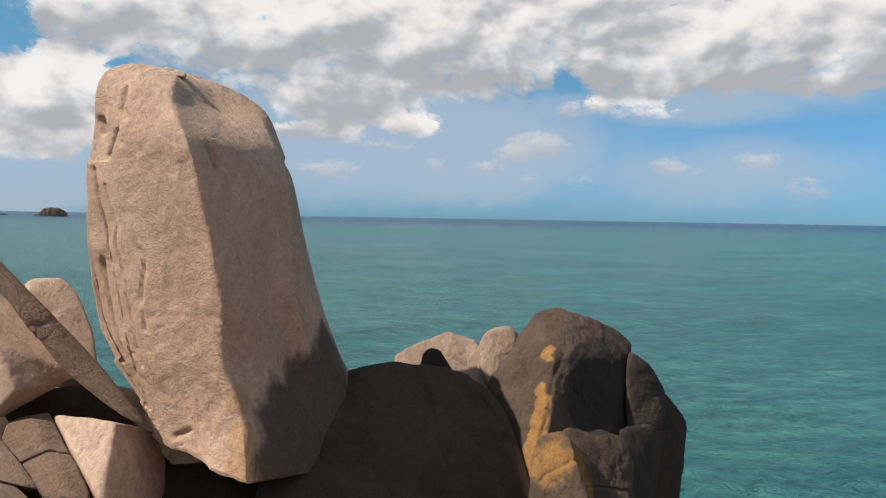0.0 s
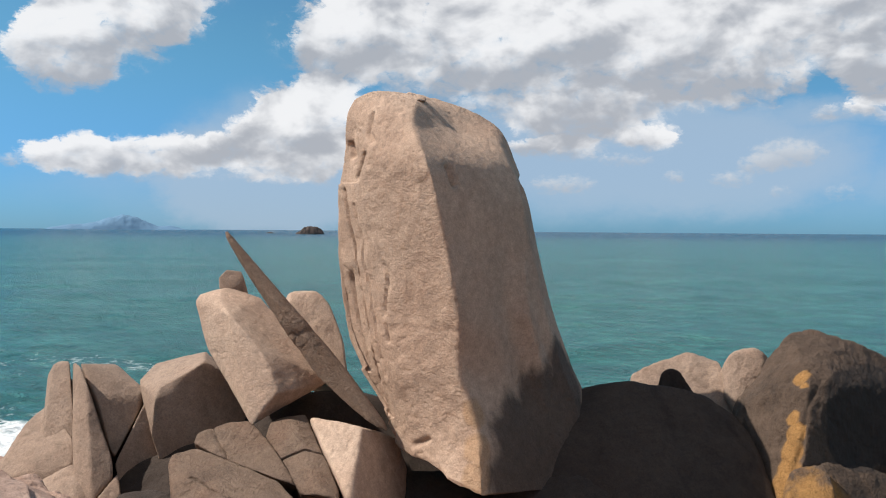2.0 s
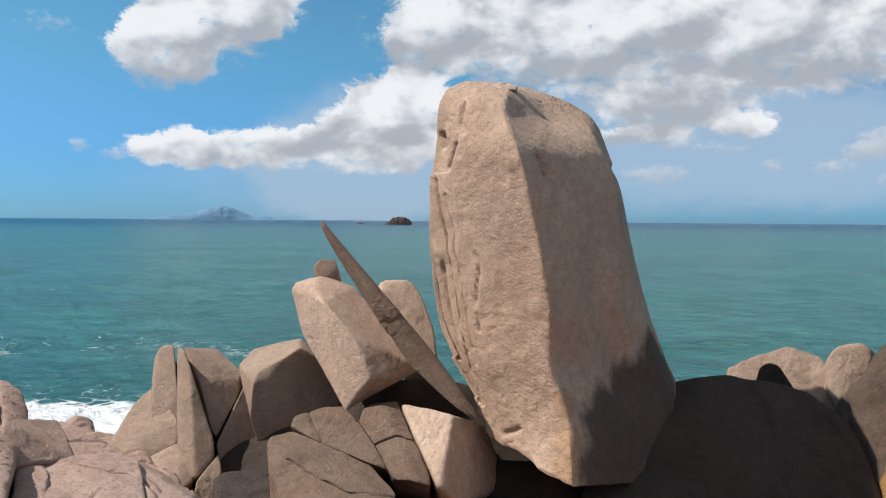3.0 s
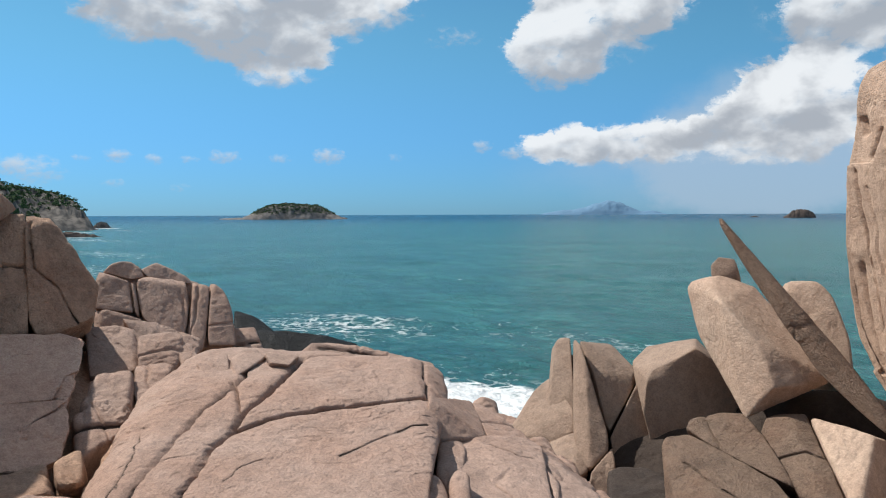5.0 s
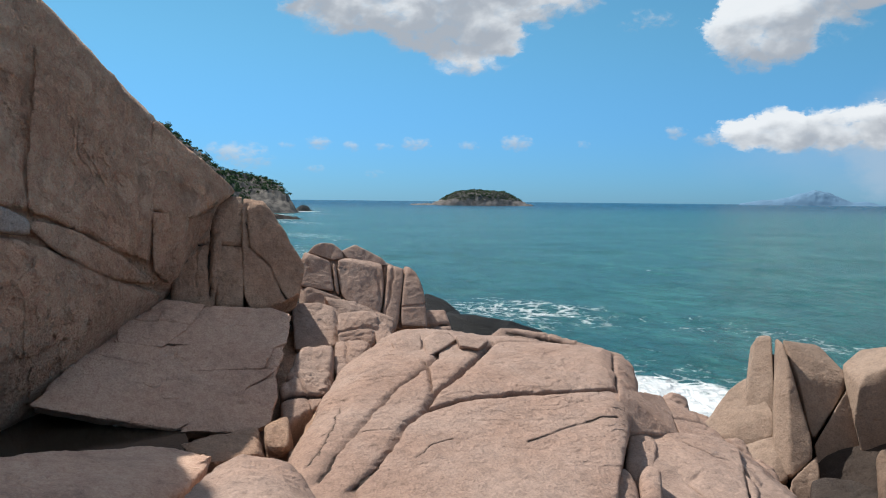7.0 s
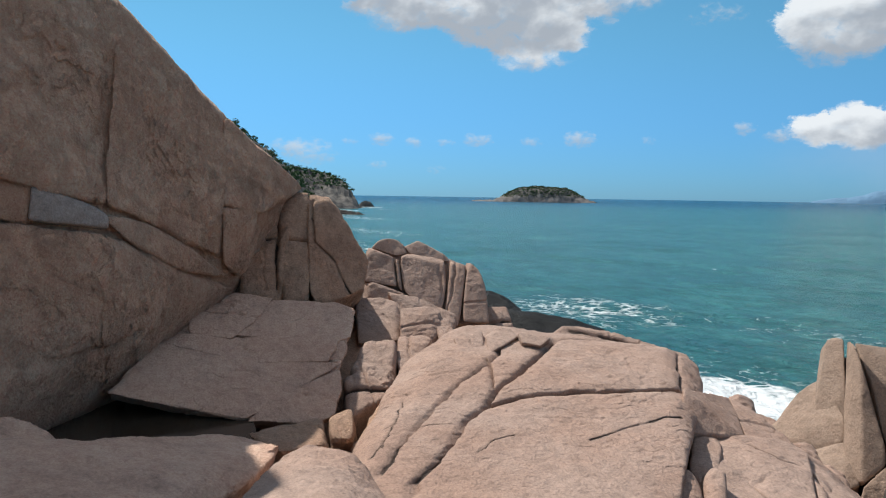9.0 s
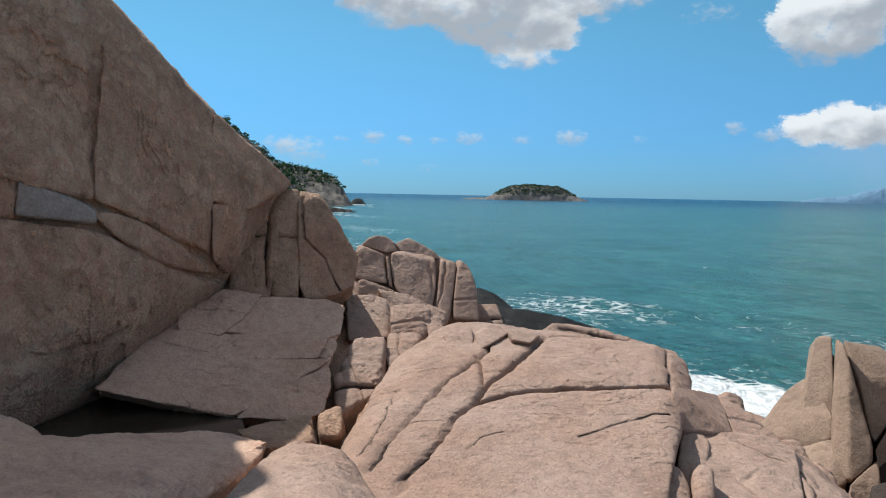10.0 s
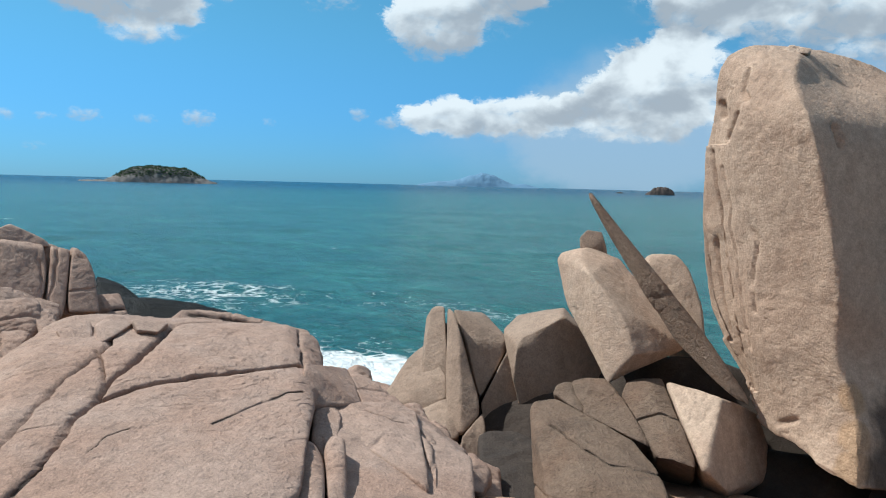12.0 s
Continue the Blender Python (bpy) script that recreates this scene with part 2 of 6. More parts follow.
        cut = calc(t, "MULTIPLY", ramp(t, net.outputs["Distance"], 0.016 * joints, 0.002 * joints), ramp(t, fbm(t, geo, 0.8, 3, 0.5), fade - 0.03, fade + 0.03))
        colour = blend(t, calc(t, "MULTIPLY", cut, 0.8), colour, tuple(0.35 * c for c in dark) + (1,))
    # the open joints: dirt and shadow put into the colour, with a darker rim
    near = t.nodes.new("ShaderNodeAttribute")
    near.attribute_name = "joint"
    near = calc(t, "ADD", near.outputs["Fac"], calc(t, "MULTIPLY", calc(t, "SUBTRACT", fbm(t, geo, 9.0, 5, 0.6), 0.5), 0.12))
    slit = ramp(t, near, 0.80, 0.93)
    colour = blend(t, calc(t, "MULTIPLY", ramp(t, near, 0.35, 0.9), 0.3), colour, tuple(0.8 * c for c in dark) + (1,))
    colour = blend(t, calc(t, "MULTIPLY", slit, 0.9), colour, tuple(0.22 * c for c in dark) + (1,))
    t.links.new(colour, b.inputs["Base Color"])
    b.inputs["Roughness"].default_value = roughness
    b.inputs["Specular IOR Level"].default_value = 0.25
    relief = calc(t, "ADD", calc(t, "MULTIPLY", scales, scab * 0.35), calc(t, "MULTIPLY", fbm(t, geo, 16.0, 6, 0.7, 0.2), 0.34))
    if cut:
        relief = calc(t, "SUBTRACT", relief, calc(t, "MULTIPLY", cut, 0.35))
    relief = calc(t, "ADD", relief, calc(t, "MULTIPLY", fbm(t, geo, 7.0, 8, 0.68, 0.3), 0.45))
    relief = calc(t, "ADD", relief, calc(t, "MULTIPLY", fbm(t, geo, 48.0, 4, 0.7), 0.5))
    relief = calc(t, "ADD", relief, calc(t, "MULTIPLY", pits, 0.16))
    relief = calc(t, "SUBTRACT", relief, calc(t, "MULTIPLY", slit, 0.4))
    bump = t.nodes.new("ShaderNodeBump")
    bump.inputs["Strength"].default_value, bump.inputs["Distance"].default_value = 1.0, 0.06 * grain
    t.links.new(relief, bump.inputs["Height"])
    t.links.new(bump.outputs[0], b.inputs["Normal"])
    return m


LICHEN_PATCHES = ((1.29, 9.84, 4.39, 0.13), (1.33, 9.72, 4.3, 0.07), (1.2, 9.55, 3.98, 0.12), (1.21, 9.41, 3.85, 0.14), (1.16, 9.32, 3.67, 0.17), (1.12, 9.22, 3.5, 0.18), (1.08, 9.16, 3.35, 0.2), (1.3, 8.95, 3.15, 0.5))
# shadow in the lichen boulder's undercut, put into its colour
HOLLOW_SHADE = ((1.89, 9.97, 3.95, 0.56), (2.15, 10.25, 3.95, 0.62), (1.78, 9.75, 3.75, 0.42))
FOOT_STAINS = ((-1.87, 7.54, 4.25, 0.2), (-1.85, 7.47, 3.94, 0.2), (-1.83, 7.40, 3.69, 0.2))
# shade low on the standing stone's flank, with stain, put into its colour
FLANK_SHADE_STAINS = ((-1.21, 8.15, 3.42, 0.72), (-0.92, 8.84, 3.80, 0.60), (-1.05, 8.90, 4.45, 0.56), (-1.3, 8.6, 4.1, 0.60), (-1.45, 8.15, 3.80, 0.66), (-1.55, 7.75, 3.50, 0.46))
TAN = granite("tan_granite", (0.456, 0.337, 0.257), (0.209, 0.153, 0.118), (0.395, 0.277, 0.206), grain=0.3, crust=0.35, scab=0.05)
DUN = granite("dun_granite", (0.304, 0.223, 0.171), (0.139, 0.104, 0.081), (0.260, 0.182, 0.136), grain=0.32, crust=0.45, scab=0.05)
COLUMN_ROCK = granite("standing_stone_granite", (0.423, 0.304, 0.226), (0.204, 0.149, 0.114), (0.369, 0.252, 0.183), grain=0.36, crust=0.28, orange=0.4, patches=FOOT_STAINS, shade_stains=FLANK_SHADE_STAINS, ragged=1.0, scab=0.08, black=0.84)
PINK = granite("pink_granite", (0.350, 0.249, 0.201), (0.177, 0.122, 0.097), (0.320, 0.208, 0.158), grain=0.32, crust=0.42, joints=0.6, fade=0.74)
# ledge and cliff: colours raised above the sunlit granite to lighten their shade
LEDGE = granite("brightened_ledge_granite", (0.621, 0.408, 0.305), (0.325, 0.216, 0.163), (0.571, 0.353, 0.257), grain=0.6, crust=0.5, joints=0.7, fade=0.7)
CLIFF = granite("brightened_cliff_granite", (0.775, 0.511, 0.368), (0.367, 0.246, 0.180), (0.704, 0.420, 0.290), grain=1.7, crust=0.55, scab=1.6, joints=0.5, fade=0.66)
GREYROCK = granite("grey_granite", (0.36, 0.31, 0.28), (0.2, 0.17, 0.15), (0.32, 0.26, 0.225), grain=0.7, crust=0.3)
BROWN = granite("brown_granite", (0.486, 0.317, 0.221), (0.186, 0.128, 0.094), (0.428, 0.250, 0.167), grain=0.9, crust=0.5, scab=0.6, joints=0.7, fade=0.62)
UMBER = granite("umber_granite", (0.192, 0.134, 0.098), (0.072, 0.054, 0.042), (0.164, 0.102, 0.070), grain=0.6, crust=0.5)
SLABEDGE = granite("rough_broken_granite", (0.36, 0.255, 0.19), (0.13, 0.095, 0.073), (0.30, 0.198, 0.14), grain=2.4, crust=0.6)
# stained rock, darkened further for the shade it lies in
SHADE_STAINED = granite("shade_stained_granite", (0.056, 0.041, 0.032), (0.023, 0.018, 0.015), (0.041, 0.029, 0.023), grain=0.35, crust=0.6, scab=0.05)
# near-black colour that stands for deep shade on filler rocks
SHADE_PAINTED = granite("shade_painted_granite", (0.058, 0.044, 0.036), (0.028, 0.023, 0.02), (0.046, 0.034, 0.028), grain=0.5, crust=0.6, scab=0.1)
# base kept dark for the shade over the boulder; the orange runs are lichen
LICHEN = granite("shade_dark_lichen_granite", (0.098, 0.068, 0.050), (0.033, 0.025, 0.020), (0.072, 0.049, 0.035), grain=0.6, crust=0.75, orange=0.85, patches=LICHEN_PATCHES, shade_stains=HOLLOW_SHADE, ragged=0.12)
WET = granite("wet_black_rock", (0.009, 0.010, 0.011), (0.006, 0.006, 0.007), (0.012, 0.012, 0.012), roughness=0.6)
WET.node_tree.nodes["Principled BSDF"].inputs["Specular IOR Level"].default_value = 0.15


def lattice(ix, iy, iz):
    h = (ix * 374761393 + iy * 668265263 + iz * 1440662683) & 0x7FFFFFFF
    h = ((h ^ (h >> 13)) * 1274126177) & 0x7FFFFFFF
    return ((h ^ (h >> 16)) & 0xFFFF) / 32767.5 - 1.0


def rough_noise(p, seed=0):
    """Smooth noise from -1 to 1 at the rows of p."""
    q = p + seed * 17.31
    i = np.floor(q).astype(np.int64)
    f = q - i
    f = f * f * (3 - 2 * f)
    total = 0
    for a in (0, 1):
        for b in (0, 1):
            for c in (0, 1):
                w = (f[:, 0] if a else 1 - f[:, 0]) * (f[:, 1] if b else 1 - f[:, 1]) * (f[:, 2] if c else 1 - f[:, 2])
                total = total + w * lattice(i[:, 0] + a, i[:, 1] + b, i[:, 2] + c)
    return total


def fractal(p, size, octaves=4, seed=0, gain=0.5):
    total, weight = 0, 1.0
    for k in range(octaves):
        total = total + weight * rough_noise(p * (2.03 ** k / size), seed + k)
        weight *= gain
    return total


def ball(n):
    """Directions and quads of a cube blown up to a ball, n squares to an edge; its seams are shared."""
    g = np.tan(np.linspace(-1, 1, n + 1) * math.pi / 4)
    a, b = np.meshgrid(g, g, indexing="ij")
    one = np.ones_like(a)
    sides = [(one, a, b), (-one, b, a), (b, one, a), (a, -one, b), (a, b, one), (b, a, -one)]
    points = np.concatenate([np.stack(s, -1).reshape(-1, 3) for s in sides])
    k = np.arange((n + 1) ** 2).reshape(n + 1, n + 1)
    quad = np.stack([k[:-1, :-1], k[1:, :-1], k[1:, 1:], k[:-1, 1:]], -1).reshape(-1, 4)
    quads = np.concatenate([quad + s * (n + 1) ** 2 for s in range(6)])
    _, first, back = np.unique(np.round(points * 1e5).astype(np.int64), axis=0, return_index=True, return_inverse=True)
    return points[first], back.reshape(-1)[quads]


BALLS = {}


def sheet(name, points, quads, mat, smooth=True, joint=None):
    me = bpy.data.meshes.new(name)
    me.vertices.add(len(points))
    me.vertices.foreach_set("co", np.asarray(points, np.float32).ravel())
    me.loops.add(quads.size)
    me.loops.foreach_set("vertex_index", quads.astype(np.int32).ravel())
    me.polygons.add(len(quads))
    me.polygons.foreach_set("loop_start", np.arange(0, quads.size, quads.shape[1], dtype=np.int32))
    me.polygons.foreach_set("use_smooth", np.full(len(quads), smooth))
    me.update(calc_edges=True)
    me.validate()
    if smooth:
        me.set_sharp_from_angle(angle=radians(38))
    me.materials.append(mat)
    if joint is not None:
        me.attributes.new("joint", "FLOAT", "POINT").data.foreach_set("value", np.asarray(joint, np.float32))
    return me


def away(points, line):
    """Distance of points from a line of corners."""
    best = np.full(len(points), 1e9)
    line = np.array(line, float)
    for a, b in zip(line[:-1], line[1:]):
        ab = b - a
        s = np.clip(((points - a) @ ab) / (ab @ ab + 1e-9), 0, 1)
        best = np.minimum(best, np.linalg.norm(points - a - s[:, None] * ab, axis=1))
    return best


def stone_shape(corners, worn=0.04, rough=0.03, n=40, cracks=(), seed=0, lumps=0.8, chips=14, flakes=1.0, hairs=2, dense=0.6, grow=0.02, ink=1.0):
    """A stone: the hull of its corners with edges worn to a radius in metres, uneven faces and cracks
    (lines of corners, width, depth). Gives the middle, the points about it, and the quads."""
    corners = np.array(corners, float)
    mid = (corners.min(0) + corners.max(0)) / 2 * 0.4 + corners.mean(0) * 0.6
    bm = bmesh.new()
    for c in corners - mid:
        bm.verts.new(c)
    bmesh.ops.convex_hull(bm, input=bm.verts)
    bm.normal_update()
    planes = []
    for f in sorted(bm.faces, key=lambda f: -f.calc_area()):
        normal, d = np.array(f.normal), abs(f.normal.dot(f.verts[0].co))
        if f.calc_area() > 1e-5 and all(normal @ m < 0.985 or abs(d - e) > 0.06 for m, e in planes):
            planes.append((normal, max(d, 0.02)))
    bm.free()
    # chips knocked off the corners
    dice = np.random.default_rng(1000 + seed)
    hull = corners - mid
    for _ in range(chips):
        u = dice.normal(size=3)
        u /= np.linalg.norm(u)
        far = (hull @ u).max()
        planes.append((u, far - dice.uniform(0.004, 0.028) * (1 + np.ptp(corners, axis=0).mean())))
    normals, reach = np.array([m for m, _ in planes]), np.array([d for _, d in planes])
    if n not in BALLS:
        BALLS[n] = ball(n)
    way, quads = BALLS[n]
    # the seen side, which the first half of the corners bounds, gets the finer mesh
    front = corners[:len(corners) // 2].mean(0) - mid
    front /= np.linalg.norm(front) + 1e-9
    way = way / np.linalg.norm(way, axis=1)[:, None] + dense * front
    way = way * (np.ptp(corners, axis=0) + 0.05)
    way = way / np.linalg.norm(way, axis=1)[:, None]
    along = way @ normals.T
    r = (1 / np.maximum(along / reach, 1e-6).max(1))
    soft = worn * 0.2 * (1 + 0.7 * fractal(way * r[:, None] + mid, 0.5, 2, seed + 3))
    soft = np.maximum(soft, 0.22 * np.ptp(corners, axis=0).max() / n)
    for _ in range(6):
        e = (along * r[:, None] - reach) / soft[:, None]
        top = e.max(1)
        w = np.exp(e - top[:, None])
        total = w.sum(1)
        value = soft * (top + np.log(total))
        slope = (w * along).sum(1) / total
        r = np.maximum(r - value / np.maximum(slope, 0.15), 0.25 * r)
    p = way * r[:, None]
    at = p + mid
    swell = rough * (fractal(at, lumps, 3, seed) + 0.5 * fractal(at, 0.2, 4, seed + 5, 0.6))
    # shallow scales left by flaking: steps along the contours of a slow noise
    level = 2.6 * (fractal(at * np.array((1, 1, 0.7)), 0.7, 4, seed + 11, 0.55) + 1.5)
    part = level - np.floor(level)
    swell = swell + flakes * 0.016 * (np.floor(level) + np.clip((part - 0.5) / 0.09, 0, 1) - 4)
    swell = swell + grow
    pits = np.maximum(fractal(at, 0.09, 3, seed + 17, 0.6) - 0.55, 0)
    swell = swell - flakes * 0.03 * pits
    # hairline joints
    for k in range(hairs):
        u = dice.normal(size=3) * np.array((1, 1, 0.7))
        u /= np.linalg.norm(u)
        d = np.abs(p @ u - dice.uniform(-0.5, 0.5) * np.abs(hull @ u).max() + 0.05 * fractal(at, 0.6, 4, seed + 60 + k, 0.6))
        swell = swell - 0.03 * np.exp(-(d / 0.014) ** 2) * np.clip(2.2 * fractal(at, 0.9, 2, seed + 70 + k) + 0.6, 0, 1)
    if cracks:
        shift = 0.022 * np.stack([fractal(at, 0.45, 4, seed + 30 + k, 0.65) for k in range(3)], 1)
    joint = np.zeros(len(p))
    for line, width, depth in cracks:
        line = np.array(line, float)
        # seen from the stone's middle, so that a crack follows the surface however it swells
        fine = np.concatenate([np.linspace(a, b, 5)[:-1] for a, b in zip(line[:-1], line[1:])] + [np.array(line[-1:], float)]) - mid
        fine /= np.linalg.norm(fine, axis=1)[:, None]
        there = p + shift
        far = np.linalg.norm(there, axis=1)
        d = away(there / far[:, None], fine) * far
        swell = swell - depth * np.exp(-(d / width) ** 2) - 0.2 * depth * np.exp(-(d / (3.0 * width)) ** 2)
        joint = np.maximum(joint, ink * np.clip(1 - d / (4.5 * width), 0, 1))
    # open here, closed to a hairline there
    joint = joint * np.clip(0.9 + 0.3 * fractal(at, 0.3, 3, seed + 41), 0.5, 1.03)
    return mid, p + way * swell[:, None], quads, joint


def stone(name, corners, mat, label="", category="boulder", parent=None, group="", kind="", **shape):
    mid, points, quads, joint = stone_shape(corners, **shape)
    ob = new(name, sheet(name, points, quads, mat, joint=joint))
    ob.location = mid
    if parent:
        ob.parent = parent
        ob.matrix_parent_inverse = Matrix.Translation(-parent.location)
    elif label:
        tagged(ob, label, category, group, kind)
    return ob


def deep(front, back, shrink=0.85):
    """Corners of a stone from those of its front and the way to its back."""
    front = np.array(front, float)
    mid = front.mean(0)
    return np.concatenate([front, mid + (front - mid) * shrink + np.array(back, float)])


# ---- the standing stone: left edge, ridge and right edge from the crown to the foot ----
COLUMN = [
    [(-3.63, 8.49, 7.20), (-2.69, 8.05, 7.11), (-1.96, 9.08, 7.22)],
    [(-3.67, 8.52, 6.82), (-2.45, 7.70, 6.72), (-1.78, 9.00, 6.83)],
    [(-3.75, 8.52, 6.41), (-2.33, 7.66, 6.36), (-1.62, 8.96, 6.41)],
    [(-3.78, 8.51, 5.70), (-2.18, 7.66, 5.75), (-1.48, 8.99, 5.73)],
    [(-3.70, 8.43, 4.94), (-2.05, 7.64, 5.10), (-1.28, 8.97, 4.99)],
    [(-3.46, 8.29, 4.47), (-2.05, 7.63, 4.66), (-1.09, 8.92, 4.50)],
    [(-3.14, 8.18, 4.10), (-1.93, 7.59, 4.31), (-0.92, 8.97, 4.10)],
    [(-2.81, 7.99, 3.75), (-1.80, 7.49, 3.97), (-0.87, 8.88, 3.70)],
    [(-2.39, 7.73, 3.71), (-1.74, 7.33, 3.56), (-0.87, 8.65, 3.25)],
]
COLUMN_CRACKS = [
    ([(-3.24, 8.30, 7.25), (-3.27, 8.30, 7.04), (-3.20, 8.24, 6.94)], 0.03, 0.06),
    ([(-3.29, 8.27, 6.81), (-3.39, 8.32, 6.58)], 0.025, 0.06),
    ([(-3.56, 8.45, 6.94), (-3.53, 8.43, 6.83)], 0.04, 0.08),
    ([(-2.28, 7.98, 6.66), (-2.20, 7.97, 6.46)], 0.025, 0.07),
    ([(-3.62, 8.44, 6.44), (-3.49, 8.35, 5.65), (-3.29, 8.23, 4.92), (-3.10, 8.14, 4.36)], 0.022, 0.06),
    ([(-3.54, 8.39, 5.96), (-3.33, 8.26, 5.10), (-3.17, 8.15, 4.51), (-2.92, 8.06, 3.93)], 0.02, 0.055),
    ([(-3.45, 8.34, 6.27), (-3.19, 8.19, 5.23), (-2.98, 8.07, 4.47)], 0.02, 0.03),
    ([(-3.62, 8.42, 5.52), (-3.51, 8.34, 4.96), (-3.35, 8.24, 4.54)], 0.022, 0.05),
    ([(-3.01, 8.10, 5.64), (-2.94, 8.07, 5.55), (-2.99, 8.09, 5.10)], 0.018, 0.03),
    ([(-2.95, 8.07, 5.01), (-2.93, 8.06, 4.84)], 0.018, 0.03),
    ([(-2.87, 8.03, 4.99), (-2.04, 7.67, 5.01)], 0.03, 0.006),
    ([(-2.59, 7.88, 3.83), (-2.42, 7.80, 3.92)], 0.03, 0.04),
    ([(-1.70, 8.96, 6.60), (-1.66, 8.88, 6.38)], 0.03, 0.05),
]
COLUMN_SHEETS = [
    ([(-3.64, 8.46, 6.48), (-3.53, 8.38, 5.84), (-3.36, 8.27, 5.07), (-3.10, 8.14, 4.33), (-2.82, 7.99, 3.78)], 0.045),
    ([(-3.60, 8.42, 5.96), (-3.43, 8.31, 5.22), (-3.22, 8.18, 4.53), (-2.98, 8.09, 3.92)], 0.04),
    ([(-3.50, 8.37, 6.37), (-3.31, 8.26, 5.53), (-3.10, 8.13, 4.76), (-2.88, 8.05, 4.03)], 0.03),
    ([(-3.62, 8.42, 5.53), (-3.49, 8.33, 4.96), (-3.32, 8.23, 4.42)], 0.04),
    ([(-3.24, 8.30, 7.25), (-3.15, 8.23, 7.03), (-3.29, 8.27, 6.79), (-3.39, 8.31, 6.52)], 0.02),
]


def spline(rows, s):
    """Points on a smooth line through the rows, at s from 0 to 1."""
    rows = np.asarray(rows, float)
    k = np.clip(s, 0, 1) * (len(rows) - 1)
    i = np.minimum(k.astype(int), len(rows) - 2)
    f = (k - i).reshape((-1,) + (1,) * (rows.ndim - 1))
    p0, p1, p2, p3 = (rows[np.clip(i + j, 0, len(rows) - 1)] for j in (-1, 0, 1, 2))
    return 0.5 * (2 * p1 + (p2 - p0) * f + (2 * p0 - 5 * p1 + 4 * p2 - p3) * f * f + (3 * p1 - p0 - 3 * p2 + p3) * f ** 3)


def standing_stone(levels=230, around=300, crown=60):
    edges = spline(COLUMN, np.linspace(0, 1, levels))
    left, ridge, right = edges[:, 0], edges[:, 1], edges[:, 2]
    back = np.array((-0.35, 1.25, 0.0))
    s = np.linspace(0, 1, levels)[:, None]
    # the shaded flank bulges under the crown and hollows towards the foot
    out = np.array((0.35, -0.94, 0.0)) * np.interp(s, (0, 0.05, 0.1, 0.145, 0.22, 0.4, 0.7, 1), (-0.5, -0.26, -0.07, 0.03, 0.06, 0.07, -0.08, -0.1))
    flank = 0.5 * ridge + 0.5 * right + out
    flank2 = 0.12 * ridge + 0.88 * right + out * 0.9
    face = 0.5 * ridge + 0.5 * left + np.array((-0.05, -0.06, 0.0))
    loop = np.stack([left, face, ridge, flank, flank2, right + 0.3 * back, right + back, left + back * 1.1, left + 0.35 * back], 1)
    length = np.cumsum(np.r_[0, np.linalg.norm(np.roll(loop[levels // 2], -1, 0) - loop[levels // 2], axis=1)])
    ring = np.empty((levels, around, 3))
    closed = np.concatenate([loop, loop[:, :1]], 1)
    for c in range(3):
        for k in range(levels):
            ring[k, :, c] = np.interp(np.linspace(0, 1, around, endpoint=False), length / length[-1], closed[k, :, c])
    wide = 2
    kernel = np.hanning(2 * wide + 3)[1:-1]
    kernel /= kernel.sum()
    ring = sum(w * np.roll(ring, j - wide, 1) for j, w in enumerate(kernel))
    # crown: rings that close over a slightly tilted top
    mid = ring[0].mean(0)
    a = np.linspace(0, 1, crown + 1)[1:][:, None]
    shrink = np.maximum(1 - a ** 1.0, 0.0)
    side = np.clip((ring[0][None, :, 0] - mid[0]) / 1.1 + 0.45, 0, 1)
    rise = 0.40 * ((1 - side) * (1 - shrink ** 3.2) ** 0.5 + side * (1 - shrink ** 1.9) ** 0.85)
    top = mid + (ring[0][None] - mid) * shrink[..., None]
    top[..., 2] = mid[2] + (ring[0][None, :, 2] - mid[2]) * shrink + rise * (1 + 0.28 * (mid[0] - top[..., 0]) / 0.8)
    foot = ring[-1].mean(0) + (ring[-1][None] - ring[-1].mean(0)) * np.linspace(0.9, 0.3, 8)[:, None, None]
    foot[..., 2] -= np.linspace(0.04, 0.25, 8)[:, None]
    grid = np.concatenate([top[::-1], ring, foot])
    # the shoulder over the shaded flank is worn round
    soft = np.zeros(around)
    first, last = np.interp((2.35, 7.0), np.arange(len(length)), length / length[-1]) * around
    soft[int(first):int(last)] = 1
    soft = np.convolve(np.r_[soft, soft, soft], np.ones(31) / 31, "same")[around:2 * around]
    for _ in range(160):
        mean = grid.copy()
        mean[1:-1] = 0.5 * grid[1:-1] + 0.25 * (grid[:-2] + grid[2:])
        down = np.clip((crown + 70 - np.arange(len(grid))) / 20.0, 0, 1) * np.clip((np.arange(len(grid)) - 6) / 12.0, 0, 1)
        grid = grid + (mean - grid) * (soft[None, :, None] * down[:, None, None])
    du = np.roll(grid, -1, 1) - np.roll(grid, 1, 1)
    dv = np.gradient(grid, axis=0)
    normal = np.cross(dv, du)
    normal /= np.linalg.norm(normal, axis=2)[..., None] + 1e-9
    flatp, flatn = grid.reshape(-1, 3), normal.reshape(-1, 3)
    middle = flatp.mean(0)
    if ((flatp - middle) * flatn).sum(1).mean() < 0:
        flatn = -flatn
    facing = np.clip(-(flatn @ np.array((-0.26, 0.966, 0.0))) * 3 + 0.6, 0, 1) * np.clip(0.75 - 2.2 * (flatn[:, 0] - 0.1), 0.25, 1)
    lift = 0.03 * facing * fractal(flatp, 0.9, 3, 2) + 0.007 * facing * fractal(flatp, 0.16, 4, 9, 0.6)
    lift += 0.006 * np.maximum(0, fractal(flatp * np.array((1, 1, 0.45)), 0.12, 3, 21)) 
